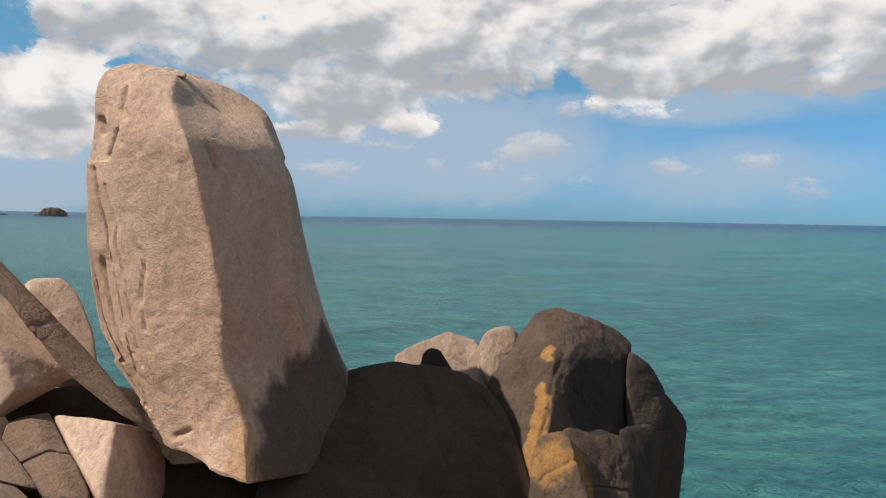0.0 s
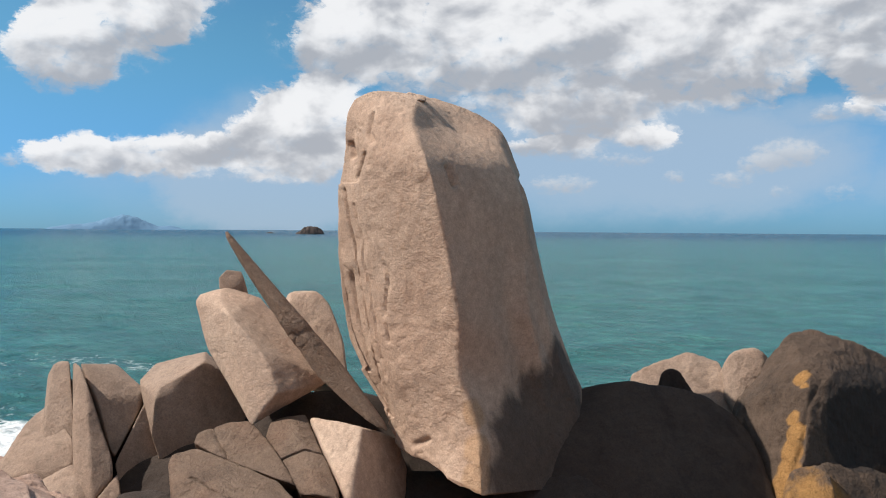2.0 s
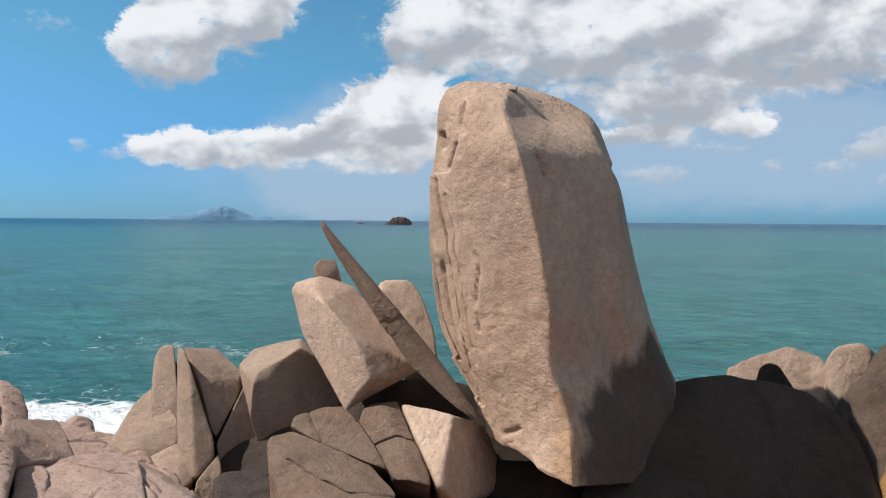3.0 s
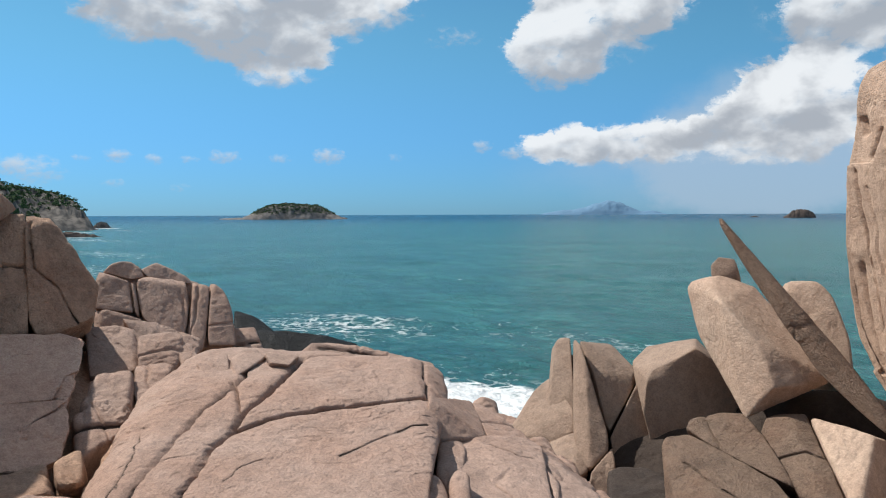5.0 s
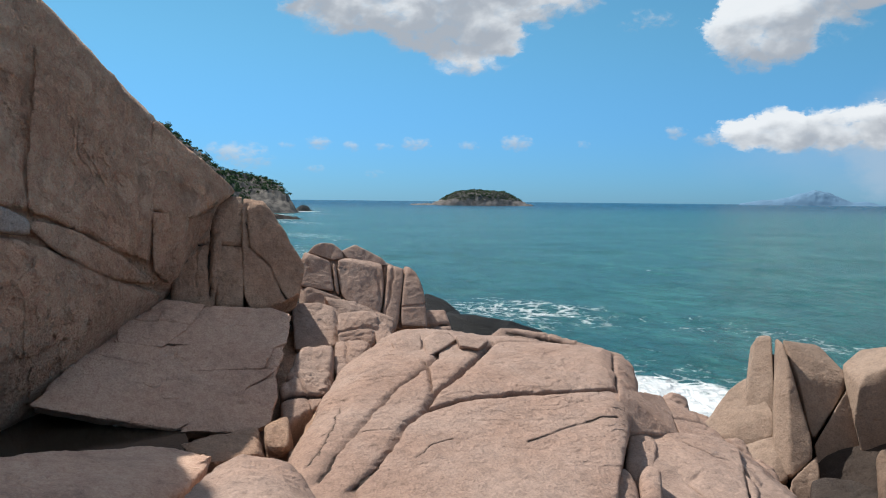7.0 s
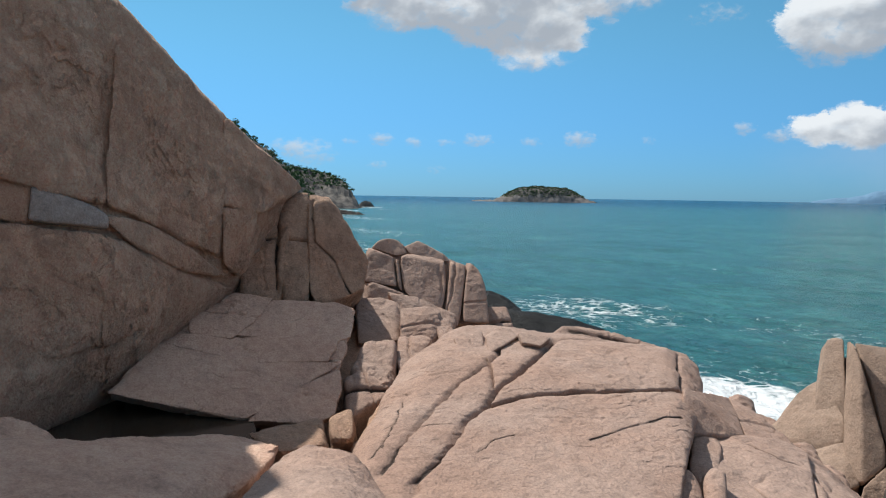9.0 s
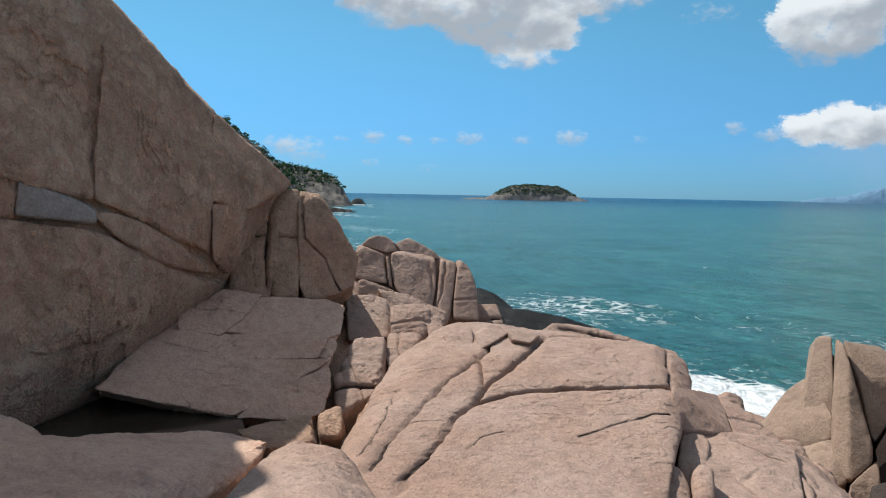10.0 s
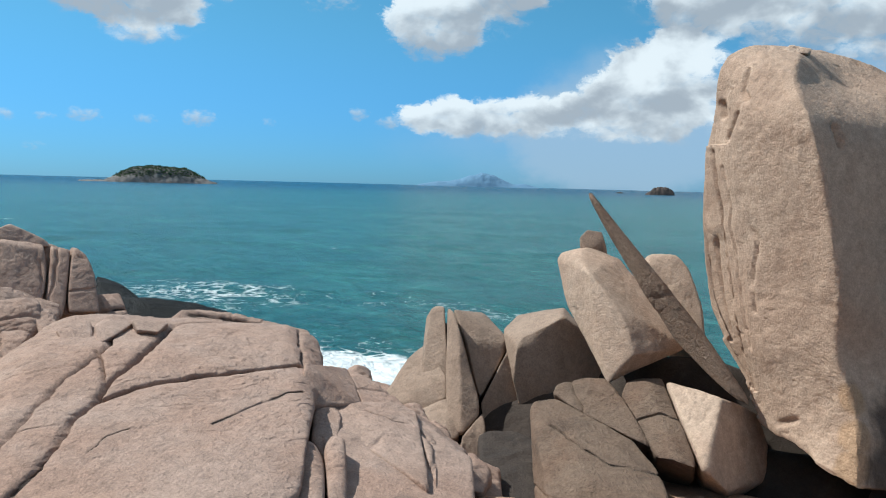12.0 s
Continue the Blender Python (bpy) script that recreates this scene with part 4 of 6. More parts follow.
stone("layer", deep([(-9.20, 1.23, 6.84), (-9.32, 1.44, 6.65), (-9.74, 2.14, 6.15), (-9.50, 1.92, 6.00), (-9.11, 1.55, 5.83), (-8.74, 1.11, 5.89), (-9.03, 1.14, 6.58)],
      (-0.49, 0.09, -0.05), 1), CLIFF, seed=402, n=52, ink=0.75, rough=0.022, lumps=1.1, chips=3, worn=0.08, dense=0.75, hairs=1, flakes=0.8, parent=face,
      cracks=[([(-8.98, 1.22, 6.28), (-9.09, 1.41, 6.11), (-9.24, 1.63, 6.02)], 0.02, 0.05)])
stone("layer", deep([(-8.73, 1.11, 5.87), (-9.08, 1.52, 5.80), (-9.08, 1.41, 5.23), (-8.97, 1.29, 5.14), (-8.72, 1.12, 5.29)],
      (-0.49, 0.08, -0.05), 1), CLIFF, seed=403, n=34, rough=0.022, lumps=1.1, chips=3, worn=0.08, dense=0.75, hairs=1, flakes=0.8, parent=face)
stone("layer", deep([(-6.95, -1.08, 6.12), (-7.21, -0.78, 6.13), (-7.38, -0.58, 6.09), (-7.25, -0.59, 5.80), (-7.10, -0.78, 5.81), (-6.87, -1.08, 5.88)],
      (-0.50, -0.05, -0.05), 1), CLIFF, seed=404, n=34, ink=0.75, rough=0.022, lumps=1.1, chips=3, worn=0.08, dense=0.75, hairs=0, flakes=0.4, parent=face)
stone("layer", deep([(-7.38, -0.57, 6.09), (-7.59, -0.27, 5.96), (-7.75, -0.03, 5.84), (-7.71, -0.03, 5.72), (-7.38, -0.44, 5.79), (-7.26, -0.58, 5.80)],
      (-0.50, -0.01, -0.05), 1), GREYROCK, seed=405, n=40, rough=0.022, lumps=1.1, chips=3, worn=0.08, dense=0.75, hairs=0, flakes=0.3, parent=face)
stone("layer", deep([(-7.76, -0.02, 5.83), (-7.99, 0.27, 5.76), (-8.27, 0.70, 5.50), (-8.72, 1.08, 5.23), (-8.94, 1.24, 5.12), (-8.44, 0.84, 5.22), (-8.06, 0.53, 5.36), (-7.86, 0.22, 5.53), (-7.72, -0.02, 5.70)],
      (-0.50, 0.04, -0.05), 1), CLIFF, seed=406, n=43, rough=0.022, lumps=1.1, chips=3, worn=0.08, dense=0.75, hairs=0, flakes=0.6, parent=face)
stone("layer", deep([(-6.83, -1.06, 5.82), (-7.06, -0.76, 5.76), (-7.34, -0.43, 5.72), (-7.64, -0.04, 5.63), (-7.81, 0.23, 5.44), (-8.07, 0.55, 5.24), (-8.45, 0.85, 5.11), (-9.16, 1.31, 4.99), (-9.0, 1.05, 4.75), (-8.80, 0.54, 4.30), (-8.05, -0.08, 4.03), (-7.12, -0.64, 4.08), (-6.44, -1.03, 4.25)],
      (-0.50, 0.01, -0.05), 1), CLIFF, seed=407, n=83, ink=0.75, rough=0.022, lumps=1.1, chips=3, worn=0.08, dense=0.75, hairs=2, flakes=1.6, parent=face,
      cracks=[([(-6.80, -0.78, 4.83), (-7.07, -0.42, 4.67), (-7.41, -0.00, 4.60), (-7.69, 0.29, 4.73)], 0.03, 0.06)])
stone("boulder", deep([(-9.95, 1.88, 6.04), (-9.90, 2.12, 6.10), (-9.64, 1.96, 5.65), (-9.13, 1.80, 4.82), (-9.22, 1.35, 4.85), (-9.54, 1.43, 5.33), (-9.80, 1.64, 5.78)],
      (-0.98, 0.19, -0.50), 0.85), BROWN, "tall split block at the end of the rock face", "boulder", flakes=0.75, seed=31, n=60, worn=0.05,
      cracks=[([(-9.62, 1.88, 5.9), (-9.54, 1.86, 5.53), (-9.19, 1.77, 4.92)], 0.016, 0.08), ([(-9.55, 1.55, 5.45), (-9.55, 1.69, 5.49), (-9.55, 1.85, 5.54)], 0.012, 0.05)])
stone("boulder", deep([(-10.38, 1.92, 5.84), (-10.38, 2.39, 5.88), (-10.30, 2.70, 5.81), (-10.02, 2.89, 5.35), (-9.56, 2.79, 4.69), (-9.62, 1.71, 4.73)],
      (-0.78, 0.20, -0.30), 0.85), BROWN, "dark rock behind the jointed blocks", "boulder", flakes=0.4, hairs=0, seed=134, n=21, worn=0.1)
stone("boulder", deep([(-9.83, 1.97, 6.01), (-9.87, 2.16, 6.05), (-9.86, 2.28, 6.05), (-9.64, 2.24, 5.65), (-9.54, 2.20, 5.47), (-9.58, 1.91, 5.52)],
      (-1.07, 0.25, -0.30), 0.85), BROWN, "upper dark block between vertical joints", "boulder", flakes=0.5, hairs=0, grow=0.035, seed=32, n=34, worn=0.04)
stone("boulder", deep([(-9.60, 1.92, 5.48), (-9.53, 2.21, 5.45), (-9.07, 2.10, 4.82), (-9.07, 1.80, 4.82)],
      (-1.07, 0.25, -0.50), 0.85), BROWN, "lower dark block between vertical joints", "boulder", flakes=0.5, hairs=0, grow=0.035, seed=132, n=34, worn=0.04)
stone("boulder", deep([(-9.86, 2.30, 6.03), (-9.80, 2.53, 5.99), (-9.64, 2.70, 5.69), (-9.37, 2.87, 5.26), (-9.18, 2.77, 4.94), (-9.00, 2.35, 4.81), (-9.03, 2.10, 4.82)],
      (-1.15, 0.33, -0.50), 0.85), BROWN, "broad dark block with a rounded sloping back", "boulder", flakes=0.6, hairs=0, grow=0.03, seed=133, n=60, worn=0.05,
      cracks=[([(-9.79, 2.30, 5.98), (-9.45, 2.24, 5.46)], 0.013, 0.05), ([(-9.45, 2.24, 5.46), (-9.40, 2.5, 5.2), (-9.1, 2.6, 4.9)], 0.01, 0.03)])
stone("boulder", deep([(-9.54, 1.37, 5.20), (-9.90, 1.62, 5.81), (-10.11, 2.00, 5.98), (-9.91, 2.03, 5.51), (-9.44, 1.67, 4.78), (-9.42, 1.32, 4.83)],
      (-0.79, 0.15, -0.40), 0.85), BROWN, "dark wedge where the face meets the blocks", "boulder", flakes=0.75, seed=35, n=31, worn=0.05)
LEDGE_JOINTS = [
    ([(-7.95, 0.75, 4.51), (-7.9, 1.0, 4.48), (-7.83, 1.2, 4.45), (-7.81, 1.52, 4.45)], 0.014, 0.05),
    ([(-8.9, 1.66, 4.88), (-8.54, 1.41, 4.73), (-8.21, 1.13, 4.6), (-7.93, 0.82, 4.5), (-7.67, 0.62, 4.38), (-7.46, 0.5, 4.3)], 0.013, 0.04),
    ([(-8.57, 1.92, 4.74), (-8.24, 1.7, 4.62)], 0.009, 0.03),
    ([(-8.25, 1.16, 4.62), (-8.17, 1.48, 4.61), (-8.08, 1.92, 4.56), (-8.01, 2.13, 4.53)], 0.009, 0.03),
    ([(-7.72, 2.09, 4.4), (-7.49, 1.83, 4.29), (-7.33, 1.52, 4.23), (-7.19, 1.24, 4.18), (-7.04, 1.06, 4.11)], 0.02, 0.08),
    ([(-7.9, 2.13, 4.48), (-7.69, 1.94, 4.39), (-7.63, 1.81, 4.35), (-7.7, 1.49, 4.39), (-7.65, 1.12, 4.37)], 0.016, 0.06),
    ([(-7.33, 1.89, 4.22), (-7.24, 1.55, 4.19), (-7.01, 1.25, 4.1)], 0.009, 0.03),
    ([(-7.81, 1.04, 4.45), (-7.6, 0.81, 4.35), (-7.41, 0.64, 4.28)], 0.009, 0.03),
    ([(-8.54, 1.38, 4.73), (-8.18, 1.2, 4.59)], 0.009, 0.03)]
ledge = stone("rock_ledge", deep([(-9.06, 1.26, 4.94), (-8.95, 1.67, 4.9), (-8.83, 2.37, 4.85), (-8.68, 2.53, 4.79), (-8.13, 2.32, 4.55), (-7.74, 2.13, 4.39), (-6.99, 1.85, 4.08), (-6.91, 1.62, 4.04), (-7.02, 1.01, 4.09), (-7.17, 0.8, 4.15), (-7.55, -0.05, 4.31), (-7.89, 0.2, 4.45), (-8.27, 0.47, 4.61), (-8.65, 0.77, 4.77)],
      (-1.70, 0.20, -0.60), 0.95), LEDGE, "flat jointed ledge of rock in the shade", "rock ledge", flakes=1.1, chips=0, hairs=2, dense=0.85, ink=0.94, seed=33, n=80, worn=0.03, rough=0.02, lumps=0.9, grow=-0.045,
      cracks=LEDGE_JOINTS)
stone("plate", deep([(-8.9, 1.66, 4.88), (-8.84, 2.11, 4.85), (-8.67, 2.5, 4.78), (-8.13, 2.3, 4.56), (-8.06, 2.15, 4.53), (-8.25, 1.5, 4.6), (-8.3, 1.18, 4.62), (-8.54, 1.43, 4.72)],
      (-0.25, 0.0, -0.13), 0.99), LEDGE, flakes=0.9, chips=0, hairs=3, dense=0.9, seed=330, n=70, worn=0.025, rough=0.014, lumps=0.7, grow=0.03, parent=ledge)
stone("plate", deep([(-8.62, 0.78, 4.76), (-9.01, 1.25, 4.92), (-8.92, 1.63, 4.88), (-8.55, 1.39, 4.73), (-8.27, 1.12, 4.61), (-8.37, 0.77, 4.65)],
      (-0.25, 0.0, -0.13), 0.99), LEDGE, flakes=0.9, chips=0, hairs=3, dense=0.9, seed=331, n=50, worn=0.025, rough=0.014, lumps=0.7, grow=0.022, parent=ledge)
stone("plate", deep([(-8.23, 0.48, 4.59), (-8.33, 0.75, 4.63), (-8.25, 1.13, 4.6), (-8.21, 1.49, 4.59), (-8.03, 2.12, 4.51), (-7.76, 1.96, 4.4), (-7.88, 1.53, 4.45), (-7.9, 1.21, 4.46), (-8.04, 0.76, 4.51), (-8.04, 0.51, 4.51), (-7.91, 0.25, 4.46)],
      (-0.25, 0.0, -0.13), 0.99), LEDGE, flakes=0.9, chips=0, hairs=3, dense=0.9, seed=332, n=70, worn=0.025, rough=0.014, lumps=0.7, grow=0.026, parent=ledge)
stone("plate", deep([(-7.88, 0.23, 4.45), (-7.98, 0.5, 4.49), (-7.97, 0.75, 4.49), (-7.91, 1.0, 4.46), (-7.84, 1.2, 4.43), (-7.83, 1.52, 4.43), (-7.7, 2.07, 4.38), (-7.5, 1.8, 4.29), (-7.24, 1.25, 4.18), (-7.05, 1.05, 4.1), (-7.19, 0.81, 4.16), (-7.56, 0.02, 4.31)],
      (-0.25, 0.0, -0.13), 0.99), LEDGE, flakes=0.9, chips=0, hairs=3, dense=0.9, seed=333, n=90, worn=0.025, rough=0.014, lumps=0.7, grow=0.018, parent=ledge)
stone("plate", deep([(-7.62, 2.03, 4.34), (-7.32, 1.98, 4.22), (-7.0, 1.84, 4.08), (-6.93, 1.63, 4.05), (-7.03, 1.09, 4.09), (-7.2, 1.26, 4.17), (-7.46, 1.82, 4.27)],
      (-0.25, 0.0, -0.13), 0.99), LEDGE, flakes=0.9, chips=0, hairs=3, dense=0.9, seed=334, n=50, worn=0.025, rough=0.014, lumps=0.7, grow=0.008, parent=ledge)


def pool():
    """Still water in the hollow under the ledge."""
    m, t, b = material("pool_water")
    geo = t.nodes.new("ShaderNodeNewGeometry").outputs["Position"]
    t.links.new(blend(t, ramp(t, fbm(t, geo, 1.2, 5), 0.35, 0.65), (0.03, 0.022, 0.016, 1), (0.05, 0.035, 0.025, 1)), b.inputs["Base Color"])
    b.inputs["Roughness"].default_value, b.inputs["IOR"].default_value = 0.12, 1.33
    bm = bmesh.new()
    rim = []
    for k in range(40):
        a = k * math.tau / 40
        rim.append((-7.25 + 1.25 * math.cos(a) - 0.35 * math.sin(a), 0.1 + 0.9 * math.sin(a) + 0.45 * math.cos(a)))
    top = [bm.verts.new((x, y, 4.08)) for x, y in rim]
    low = [bm.verts.new((x * 0.9 - 0.725, y * 0.9 + 0.01, 3.7)) for x, y in rim]
    bm.faces.new(top)
    bm.faces.new(low[::-1])
    for k in range(40):
        bm.faces.new((top[k - 1], low[k - 1], low[k], top[k]))
    bmesh.ops.recalc_face_normals(bm, faces=bm.faces)
    me = bpy.data.meshes.new("rock_pool")
    bm.to_mesh(me)
    bm.free()
    me.materials.append(m)
    return tagged(new("rock_pool", me), "still dark rock pool under the shaded ledge", "rock pool")


pool()

stone("boulder", deep([(-8.37, 2.54, 4.48), (-8.18, 2.88, 4.52), (-7.69, 2.68, 4.25), (-7.28, 2.43, 4.14), (-7.09, 1.91, 3.98), (-7.42, 1.99, 4.11), (-7.92, 2.22, 4.25)],
      (-0.28, 0.09, -1.00), 0.95), PINK, "low jointed block beside the flat ledge", "boulder", flakes=0.75, seed=34, n=43, worn=0.06,
      cracks=[([(-8.30, 2.42, 4.45), (-7.91, 2.18, 4.30), (-7.79, 2.24, 4.26)], 0.03, 0.06),
              ([(-7.52, 2.02, 4.17), (-7.45, 2.26, 4.17), (-7.37, 2.46, 4.17)], 0.03, 0.06)])
stone("boulder", deep([(-11.77, 1.80, 4.85), (-11.58, 3.49, 4.91), (-11.52, 4.00, 4.97), (-11.09, 5.21, 4.75), (-10.16, 5.14, 3.73), (-11.30, 1.72, 3.73)],
      (-1.42, 0.47, -1.00), 0.85), WET, "dark rock under the jointed outcrop", "boulder", flakes=0.75, seed=36, n=26)
stone("boulder", deep([(-10.53, 2.55, 4.43), (-10.08, 3.65, 4.44), (-9.04, 3.34, 4.06), (-7.32, 2.28, 3.60), (-7.29, 1.72, 3.67), (-8.94, 2.02, 4.17)],
      (-0.57, 0.18, -1.00), 0.85), BROWN, "dark rock deep in the joints beside the ledge", "boulder", flakes=0.75, seed=37, n=26)

# ---- the jointed blocks on the skyline ----
stone("boulder", deep([(-10.84, 3.38, 5.31), (-10.63, 3.67, 5.18), (-10.32, 3.61, 4.81), (-10.48, 3.35, 4.88), (-10.52, 3.21, 4.87), (-10.79, 3.31, 5.22)],
      (-1.2, 0.45, -0.25), 0.97), PINK, "squared block of a jointed outcrop", "boulder", flakes=0.35, chips=3, hairs=1, seed=40, n=40, worn=0.03, rough=0.012, grow=0.012, group="jointed outcrop")
stone("boulder", deep([(-10.49, 3.2, 4.84), (-10.46, 3.34, 4.86), (-10.3, 3.58, 4.77), (-10.21, 3.68, 4.71), (-9.98, 3.71, 4.49), (-10.03, 3.47, 4.44), (-10.18, 3.07, 4.45)],
      (-1.2, 0.45, -0.25), 0.97), PINK, "low squared block at the foot of the outcrop", "boulder", flakes=0.35, chips=3, hairs=1, seed=240, n=40, worn=0.03, rough=0.012, grow=0.012, group="jointed outcrop")
stone("boulder", deep([(-10.61, 3.69, 5.17), (-10.57, 3.73, 5.15), (-10.23, 3.67, 4.73), (-10.3, 3.62, 4.79)],
      (-1.2, 0.45, -0.25), 0.97), PINK, "sliver of granite between two joints", "boulder", flakes=0.35, chips=3, hairs=1, seed=241, n=26, worn=0.03, rough=0.012, grow=0.012, group="jointed outcrop")
stone("boulder", deep([(-10.61, 3.78, 5.2), (-10.6, 3.89, 5.24), (-10.36, 4.32, 5.18), (-10.12, 4.25, 4.87), (-9.81, 4.05, 4.46), (-10.02, 3.82, 4.57), (-10.24, 3.7, 4.75), (-10.46, 3.71, 5.01)],
      (-1.2, 0.45, -0.25), 0.97), PINK, "broad squared block of a jointed outcrop", "boulder", flakes=0.35, chips=3, hairs=1, seed=41, n=52, worn=0.03, rough=0.012, grow=0.012, group="jointed outcrop")
stone("boulder", deep([(-10.2, 3.7, 4.72), (-10.0, 3.82, 4.55), (-9.79, 4.03, 4.43), (-9.71, 3.99, 4.33), (-9.89, 3.7, 4.39)],
      (-1.2, 0.45, -0.25), 0.97), PINK, "wedge under the broad block of the outcrop", "boulder", flakes=0.35, chips=3, hairs=1, seed=242, n=30, worn=0.03, rough=0.012, grow=0.012, group="jointed outcrop")
stone("boulder", deep([(-10.32, 4.4, 5.18), (-10.18, 4.55, 5.09), (-10.01, 4.47, 4.88), (-9.71, 4.29, 4.47), (-9.61, 4.19, 4.33), (-9.73, 4.06, 4.39), (-9.8, 4.09, 4.47), (-10.11, 4.27, 4.88)],
      (-1.2, 0.45, -0.25), 0.97), PINK, "slim upright block of a jointed outcrop", "boulder", flakes=0.35, chips=3, hairs=1, seed=42, n=43, worn=0.03, rough=0.012, grow=0.012, group="jointed outcrop")
stone("boulder", deep([(-10.2, 4.6, 5.15), (-10.04, 4.7, 5.03), (-9.82, 4.7, 4.79), (-9.49, 4.59, 4.4), (-9.64, 4.3, 4.41), (-9.72, 4.32, 4.5), (-10.0, 4.5, 4.88)],
      (-1.2, 0.45, -0.25), 0.97), PINK, "rounded end block of a jointed outcrop", "boulder", flakes=0.35, chips=3, hairs=1, seed=43, n=43, worn=0.03, rough=0.012, grow=0.012, group="jointed outcrop")
stone("boulder", deep([(-10.97, 3.57, 5.39), (-10.96, 3.68, 5.42), (-10.91, 3.8, 5.41), (-10.79, 3.89, 5.32), (-10.71, 3.89, 5.22), (-10.74, 3.75, 5.19), (-10.86, 3.59, 5.26), (-10.93, 3.45, 5.29)],
      (-0.9, 0.33, -0.12), 0.9), PINK, "thin cap stone on a jointed outcrop", "boulder", flakes=0.35, chips=3, hairs=0, seed=44, n=30, worn=0.03, rough=0.012)
stone("boulder", deep([(-10.78, 3.9, 5.31), (-10.77, 4.08, 5.38), (-10.67, 4.21, 5.32), (-10.47, 4.42, 5.19), (-10.4, 4.43, 5.12), (-10.56, 4.12, 5.15), (-10.68, 3.94, 5.21)],
      (-0.9, 0.33, -0.12), 0.9), PINK, "thin cap stone on a jointed outcrop", "boulder", flakes=0.35, chips=3, hairs=0, seed=45, n=30, worn=0.03, rough=0.012)
stone("boulder", deep([(-11.0, 3.44, 5.24), (-10.99, 3.64, 5.3), (-10.79, 4.08, 5.27), (-10.52, 4.49, 5.16), (-10.24, 4.75, 4.99), (-10.0, 4.75, 4.72), (-9.69, 4.63, 4.34), (-10.19, 3.53, 4.36), (-10.37, 3.2, 4.42)],
      (-0.8, 0.35, -0.3), 0.9), PINK, "weathered heart of the jointed outcrop", "boulder", flakes=0.3, hairs=0, chips=2, seed=243, n=34, worn=0.05)
stone("boulder", deep([(-10.12, 2.99, 4.67), (-9.97, 3.45, 4.69), (-9.72, 3.48, 4.50), (-9.21, 3.28, 4.27), (-9.28, 2.77, 4.27)],
      (-0.94, 0.33, -0.60), 0.85), PINK, "sunlit low block below the outcrop", "boulder", flakes=0.6, chips=5, grow=0.035, seed=46, n=45, worn=0.018, rough=0.02, lumps=0.5, hairs=3)
stone("boulder", deep([(-10.10, 3.42, 4.75), (-9.96, 3.76, 4.68), (-9.57, 4.12, 4.50), (-9.26, 3.99, 4.32), (-9.70, 3.51, 4.43)],
      (-0.74, 0.30, -0.60), 0.85), PINK, "low block with a slanting top below the outcrop", "boulder", flakes=0.6, chips=5, grow=0.035, seed=146, n=41, worn=0.018, rough=0.02, lumps=0.5, hairs=3)
stone("boulder", deep([(-9.26, 3.32, 4.60), (-9.12, 3.67, 4.63), (-8.78, 3.62, 4.43), (-8.54, 3.36, 4.33), (-8.75, 3.11, 4.35)],
      (-0.65, 0.26, -0.50), 0.85), PINK, "small sunlit block below the outcrop", "boulder", flakes=0.6, chips=5, grow=0.035, seed=47, n=35, worn=0.018)
stone("boulder", deep([(-9.02, 3.62, 4.57), (-8.95, 3.78, 4.57), (-8.63, 3.72, 4.45), (-8.50, 3.47, 4.37)],
      (-0.64, 0.28, -0.40), 0.85), PINK, "small rounded block below the outcrop", "boulder", flakes=0.6, chips=5, grow=0.035, seed=48, n=28, worn=0.018)
stone("boulder", deep([(-8.58, 3.01, 4.42), (-8.36, 3.32, 4.46), (-7.91, 3.01, 4.32), (-7.57, 2.68, 4.22), (-7.90, 2.73, 4.32)],
      (-0.56, 0.22, -0.50), 0.85), PINK, "rounded block at the head of a deep joint", "boulder", flakes=0.6, chips=5, grow=0.035, seed=49, n=35, worn=0.018)
stone("boulder", deep([(-10.27, 4.96, 4.44), (-10.25, 5.23, 4.43), (-9.92, 5.16, 4.29), (-9.63, 5.00, 4.13), (-9.78, 4.70, 4.12)],
      (-0.71, 0.37, -0.40), 0.85), PINK, "small weathered block by the black rocks", "boulder", flakes=0.6, chips=5, grow=0.035, seed=50, n=28, worn=0.018,
      cracks=[([(-10.02, 4.86, 4.28), (-9.96, 5.15, 4.30)], 0.03, 0.06)])
stone("boulder", deep([(-15.76, 7.65, 4.05), (-15.66, 7.84, 3.99), (-15.54, 8.08, 3.87), (-15.12, 8.22, 3.64), (-14.7, 7.95, 3.54), (-14.87, 7.19, 3.61)],
      (-2.66, 1.39, -2.50), 0.85), WET, "black wet rock sloping into the surf", "boulder", flakes=0.3, chips=4, seed=51, n=34, worn=0.03, grow=0.0)
stone("boulder", deep([(-14.72, 7.49, 3.75), (-14.42, 8.05, 3.74), (-14.27, 8.69, 3.63), (-14.18, 9.19, 3.48), (-14.12, 9.64, 3.27), (-13.43, 8.7, 3.2), (-13.78, 7.14, 3.33)],
      (-2.57, 1.55, -3.00), 0.85), WET, "long black wet rock sloping into the surf", "boulder", flakes=0.6, chips=4, seed=52, n=43, worn=0.03, grow=0.0)

